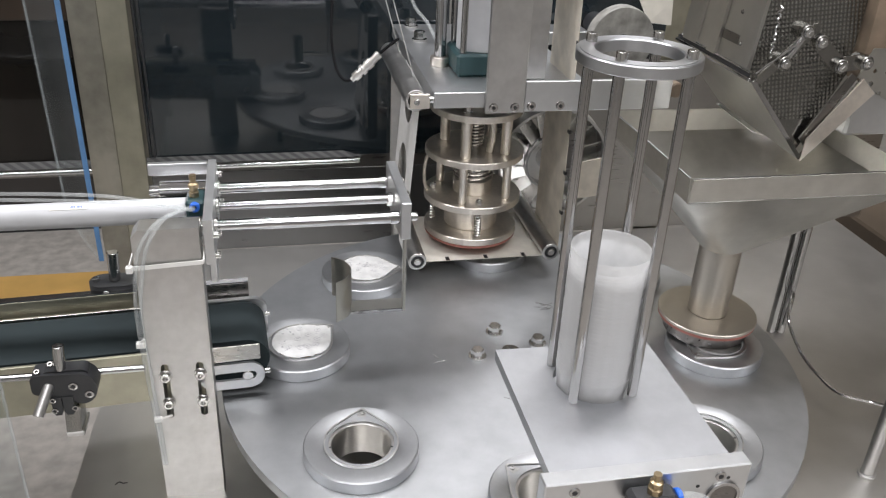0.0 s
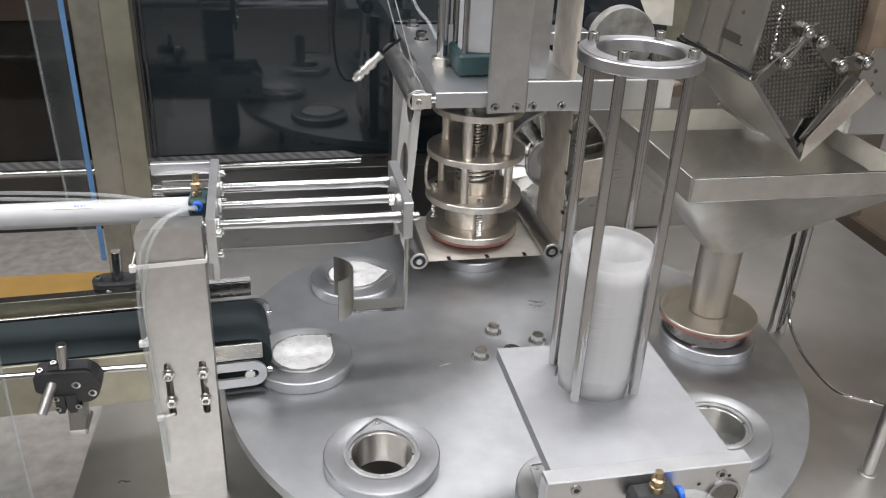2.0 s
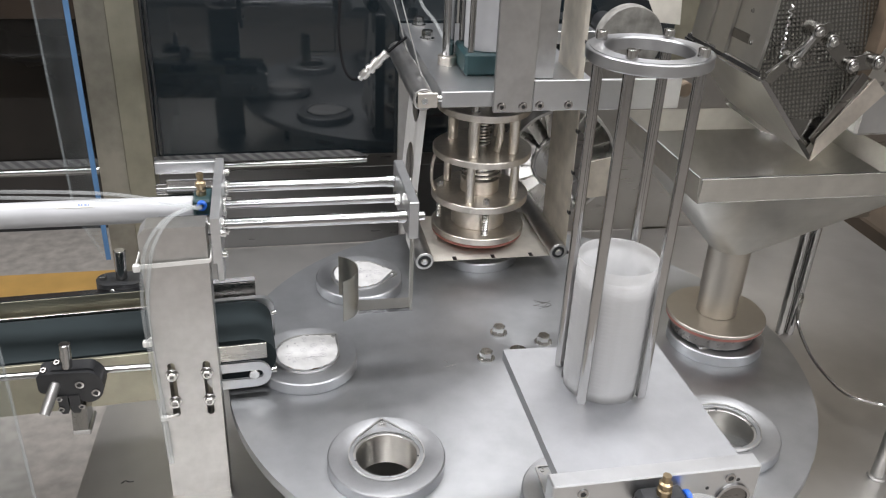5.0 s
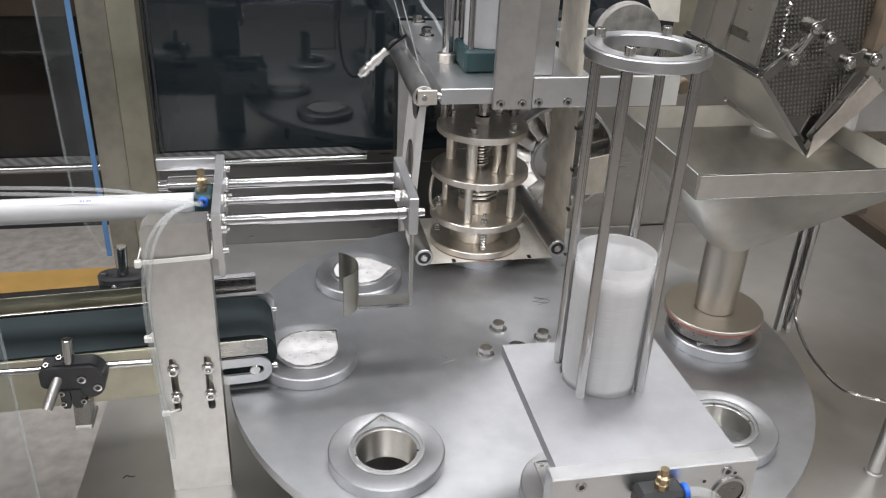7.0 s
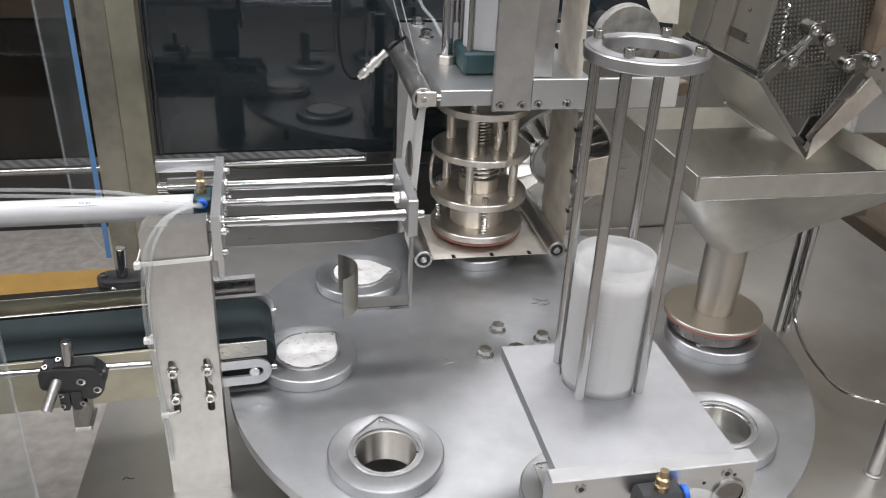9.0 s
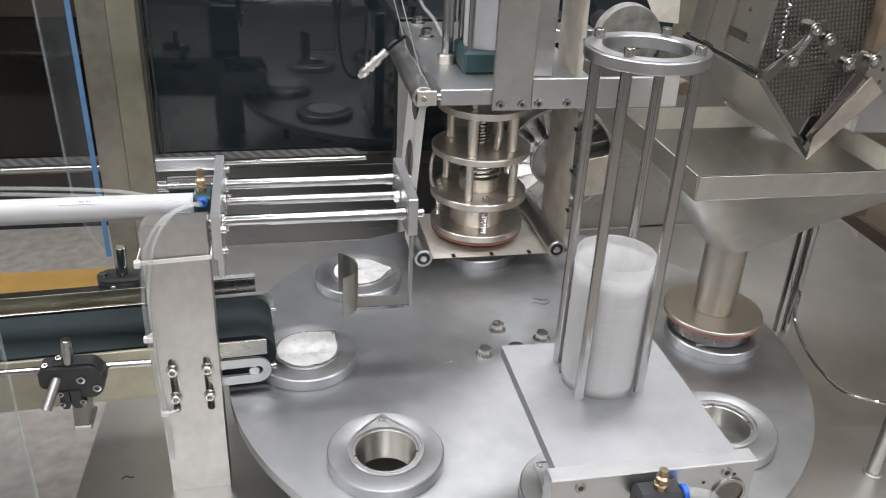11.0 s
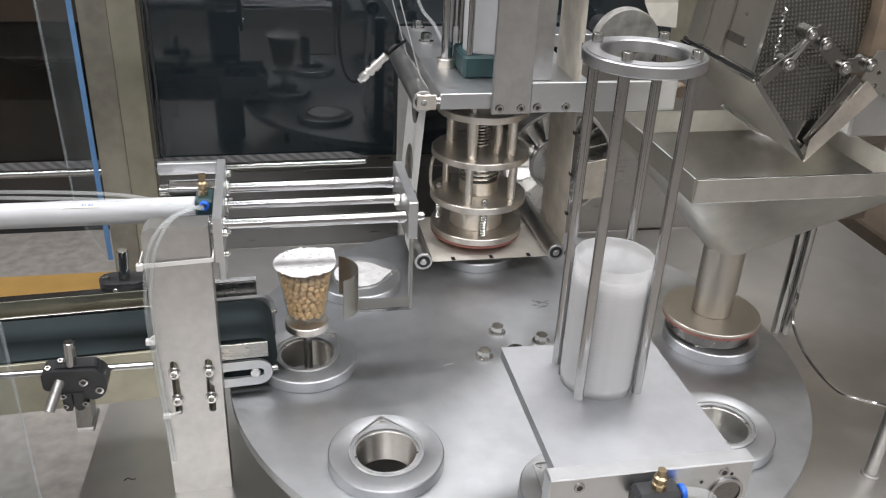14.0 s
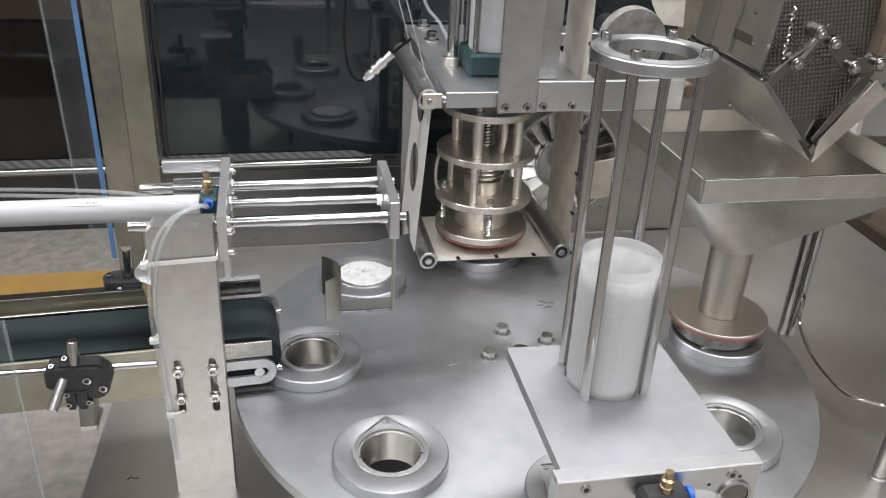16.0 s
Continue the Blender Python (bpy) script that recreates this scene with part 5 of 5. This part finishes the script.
def on_wall(u, v, out=0.0):
    """A place on the upper wall: u from its front edge to the back, v upwards, out towards the aisle."""
    low = Vector((V0[0] + 0.002 - 0.004 * u, 0.012 + 0.188 * u, V0[1] + 0.010))
    high = Vector((V0[0] + 0.030 - 0.004 * u, 0.020 + 0.180 * u, 0.36))
    return low.lerp(high, v) + Vector((-0.993, 0, 0.116)) * out


for u0, u1, lift in ((0.0, 0.19, 0.0030), (0.44, 0.56, 0.0045), (0.74, 0.95, 0.0030)):
    part("cover_strip", quad(B(), [on_wall(u0, 0.0, 0.0004), on_wall(u1, 0.0, 0.0004), on_wall(u1, 1.0, 0.0004), on_wall(u0, 1.0, 0.0004)], -lift), M_CHUTE, wall_up)
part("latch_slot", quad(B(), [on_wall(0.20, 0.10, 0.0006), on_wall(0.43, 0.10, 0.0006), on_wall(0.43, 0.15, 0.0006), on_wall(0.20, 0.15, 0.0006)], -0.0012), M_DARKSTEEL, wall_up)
for u, v in ((0.155, 0.115), (0.24, 0.27), (0.155, 0.50)):
    part("wall_screw", hex_bolt(B(), on_wall(u, v, 0.0035), (-0.993, 0, 0.116), 0.0022, 0.0026), M_DARKSTEEL, wall_up)
# black strip paints the shade inside the channel between the two sheets
part("groove", quad(B(), [(V0[0] - 0.0015, 0.004, V0[1] + 0.0036), (V0[0] - 0.0015, DEEP - 0.003, V0[1] + 0.0036), (V0[0] - 0.0005, DEEP - 0.003, V0[1] + 0.0096), (V0[0] - 0.0005, 0.004, V0[1] + 0.0096)], 0.0008), M_BLACK, chute, "groove between the sheets, its shade coloured black")
part("upper_lip", rod(B(), (V0[0] - 0.002, 0.004, V0[1] + 0.0118), (V0[0] - 0.003, 0.20, V0[1] + 0.0118), 0.0016, 8), M_CHROME, chute)
part("lower_flap", prism(B(), [(-0.034, 0.054), (0.0, 0.0142), (0.026, 0.054)], pose(0, 0.0050, 0, -10, 0, 0) @ upright_m, 0.0006), M_LINK, chute, "plain dark lower end of the flap")
links = ((-0.0620, 0.137), (-0.0170, 0.163), (0.0195, 0.132), (0.0550, 0.136), (-0.040, 0.176))
for lx, lz in links:
    pv = part("pivot", rod(B(), (lx, -0.016, lz), (lx, 0.010, lz), 0.0094, 22, 0.0010), M_LINK, chute)
    part("washer", pipe(B(), (lx, -0.0162, lz), (lx, -0.0176, lz), 0.0066, 0.002), M_CHROME, pv)
    part("pivot_screw", hex_bolt(B(), (lx, -0.0176, lz), (0, -1, 0), 0.0040, 0.005), M_BOLT, pv)
for a, b in ((4, 1), (1, 2), (2, 3)):
    (xa, za), (xb, zb) = links[a], links[b]
    d = Vector((xb - xa, 0, zb - za))
    part("link", prism(B(), slot(d.length / 2, 0, d.length + 0.020, 0.0098, 8), Matrix.Translation((xa, -0.008, za)) @ pose(0, 0, 0, 0, -math.degrees(math.atan2(d.z, d.x)), 0) @ upright_m, 0.003), M_LINK, chute)
part("link", rod(B(), (-0.0620, -0.012, 0.137), (-0.040, -0.012, 0.176), 0.004, 10), M_CHROME, chute)
arm_len = math.hypot(0.062, 0.064)
part("link", prism(B(), slot(arm_len / 2, 0, arm_len + 0.012, 0.0062, 8), Matrix.Translation((-0.088, -0.010, 0.116)) @ pose(0, 0, 0, 0, -46, 0) @ upright_m, 0.003), M_LINK, chute)
part("hanger", box(B(), 0.075, 0.14, 0.02, 0.05, 0.10, 0.36), M_RUST, chute, "brown stained hanger plate")
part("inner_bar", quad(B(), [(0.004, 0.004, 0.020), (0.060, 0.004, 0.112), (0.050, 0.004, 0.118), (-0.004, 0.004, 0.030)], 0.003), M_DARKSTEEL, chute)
# added strip in bright metal draws the reflection on the lower edge
part("bottom_glint", quad(B(), [(V1[0] - 0.003, 0.085, V1[1] + 0.0035), (V1[0] - 0.0062, DEEP - 0.002, V1[1] + 0.0100), (V1[0] - 0.0115, DEEP - 0.002, V1[1] + 0.0085), (V1[0] - 0.0095, 0.105, V1[1] + 0.0020)], 0.0012), M_FIN, chute, "bright strip added for the reflection along the lower edge")
part("chain", sweep(B(), [(-0.0789 + 0.0022 * math.sin(2.3 * k), -0.006 + 0.0015 * math.cos(2.9 * k), 0.2060 - 0.0036 * k) for k in range(19)], 0.0013, 6, 3), M_CHROME, chute, "small bright hanging chain")
part("tie_rod", rod(B(), (-0.1000, -0.0148, 0.1245), (-0.0338, -0.0148, 0.1752), 0.0012, 10), M_CHROME, chute)
side_plate = part("side_plate", prism(B(), [(0.062, 0.112), (0.090, 0.094), (0.150, 0.060), (0.150, 0.150), (0.075, 0.150)], pose(0, 0.004, 0) @ upright_m, 0.002,
                                      [circle(0.085, 0.120, 0.0030, 12), circle(0.084, 0.103, 0.0034, 12), circle(0.104, 0.118, 0.0030, 12), circle(0.112, 0.098, 0.0034, 12), circle(0.100, 0.090, 0.0028, 12)]), M_CHUTE, chute, "stained stainless side plate with small holes")
part("motor_box", box(B(), 0.085, 0.17, 0.03, 0.15, 0.02, 0.10, 0.004), M_ALU2, chute)
part("carrier", box(B(), 0.1402, 0.60, 0.02, 0.05, 0.30, 0.36, 0.002), M_STEEL, chute)
# added plate out of view: keeps lamp glare off the hopper's inside
part("unseen_shade_plate", box(B(), 0.03, 0.50, 0.052, 0.24, 0.33, 0.36, 0.002), M_STEEL, chute, "unseen steel plate added above the chute to shade the hopper")
part("carrier_post", box(B(), 0.6002, 0.65, 0.01, 0.06, (FLOOR - 0.2782) / CH, 0.36, 0.002), M_STEEL, chute)
chute.scale = (CH, CH, CH)


# ---- what moves ----
def key(ob, rows):
    base = ob.matrix_basis.copy()
    walk(ob, [(t, base if m is None else m(base)) for t, m in rows])


def moved(x=0.0, y=0.0, z=0.0):
    return lambda base: Matrix.Translation((x, y, z)) @ base


def turned(deg):
    return lambda base: pose(0, 0, 0, 0, 0, deg) @ base


def motions():
    # the turntable ends its step
    for ob in (table, cup_next, cup_open, cup_filling):
        key(ob, [(0.0, turned(-5.6)), (0.1, turned(-2.0)), (0.2, turned(-0.35)), (0.3, None), (16.0, None)])

    # the cup is lifted, swept over and left on the belt
    def cup(dx, z, tilt=0.0, turn=0.0):
        def m(base):
            return Matrix.Translation((dx, 0, z)) @ base @ pose(0, 0, 0) if not tilt else Matrix.Translation(base.translation + Vector((dx, 0, z))) @ pose(0, 0, 0, 0, tilt, turn) @ base.to_3x3().to_4x4()
        return m
    key(cup_out, [(0.0, turned(-5.6)), (0.1, turned(-2.0)), (0.2, turned(-0.35)), (0.3, None), (13.35, None), (13.4, cup(0, 0.010)), (13.5, cup(0, 0.040)), (13.6, cup(0, 0.077)), (13.7, cup(0, 0.108)),
                  (13.8, cup(0, 0.132)), (13.9, cup(0, 0.134)), (14.1, cup(0, 0.134)), (14.2, cup(-0.002, 0.134)), (14.3, cup(-0.018, 0.134, -9)), (14.4, cup(-0.033, 0.133, -13)), (14.5, cup(-0.073, 0.132, -3)),
                  (14.6, cup(-0.095, 0.132, 1)), (14.7, cup(-0.126, 0.132)), (14.8, cup(-0.152, 0.132)), (14.9, cup(-0.165, 0.132)), (15.1, cup(-0.168, 0.132)), (16.0, cup(-0.169, 0.132))])
    key(lifter, [(0.0, None), (13.35, None), (13.4, moved(z=0.010)), (13.5, moved(z=0.040)), (13.6, moved(z=0.077)), (13.7, moved(z=0.108)), (13.8, moved(z=0.132)), (13.9, moved(z=0.134)),
                 (14.85, moved(z=0.134)), (14.95, moved(z=0.126)), (15.0, moved(z=0.110)), (15.1, moved(z=0.055)), (15.2, moved(z=0.008)), (15.3, None), (16.0, None)])
    key(slide, [(0.0, None), (14.05, None), (14.1, moved(-0.0095)), (14.2, moved(-0.027)), (14.3, moved(-0.056)), (14.4, moved(-0.070)), (14.5, moved(-0.108)), (14.6, moved(-0.135)), (14.7, moved(-0.163)),
                (14.8, moved(-0.191)), (14.9, moved(-0.168)), (15.0, moved(-0.148)), (15.1, moved(-0.130)), (15.2, moved(-0.116)), (15.3, moved(-0.105)), (15.4, moved(-0.091)), (15.5, moved(-0.081)),
                (15.6, moved(-0.072)), (15.7, moved(-0.056)), (15.8, moved(-0.047)), (15.9, moved(-0.037)), (16.0, moved(-0.028))])
    # one cup drops out below and the pile follows
    for ob in PILE:
        key(ob, [(0.0, moved(z=0.0095)), (1.4, moved(z=0.0100)), (2.15, moved(z=0.0125)), (2.3, moved(z=0.004)), (2.4, None), (16.0, None)])
    # the sealing head presses
    key(head, [(0.0, None), (6.25, None), (6.45, moved(z=-0.010)), (6.7, moved(z=-0.026)), (6.95, moved(z=-0.038)), (7.1, moved(z=-0.040)), (7.85, moved(z=-0.040)), (8.0, moved(z=-0.022)), (8.15, moved(z=-0.004)), (8.25, None), (16.0, None)])
    key(press, [(0.0, None), (6.7, None), (6.95, moved(z=0.007)), (7.1, moved(z=0.009)), (7.85, moved(z=0.009)), (8.0, None), (16.0, None)])
    key(film, [(0.0, None), (6.5, None), (6.7, moved(z=-0.008)), (6.95, moved(z=-0.0105)), (7.85, moved(z=-0.0105)), (8.0, moved(z=-0.004)), (8.1, None), (16.0, None)])


motions()
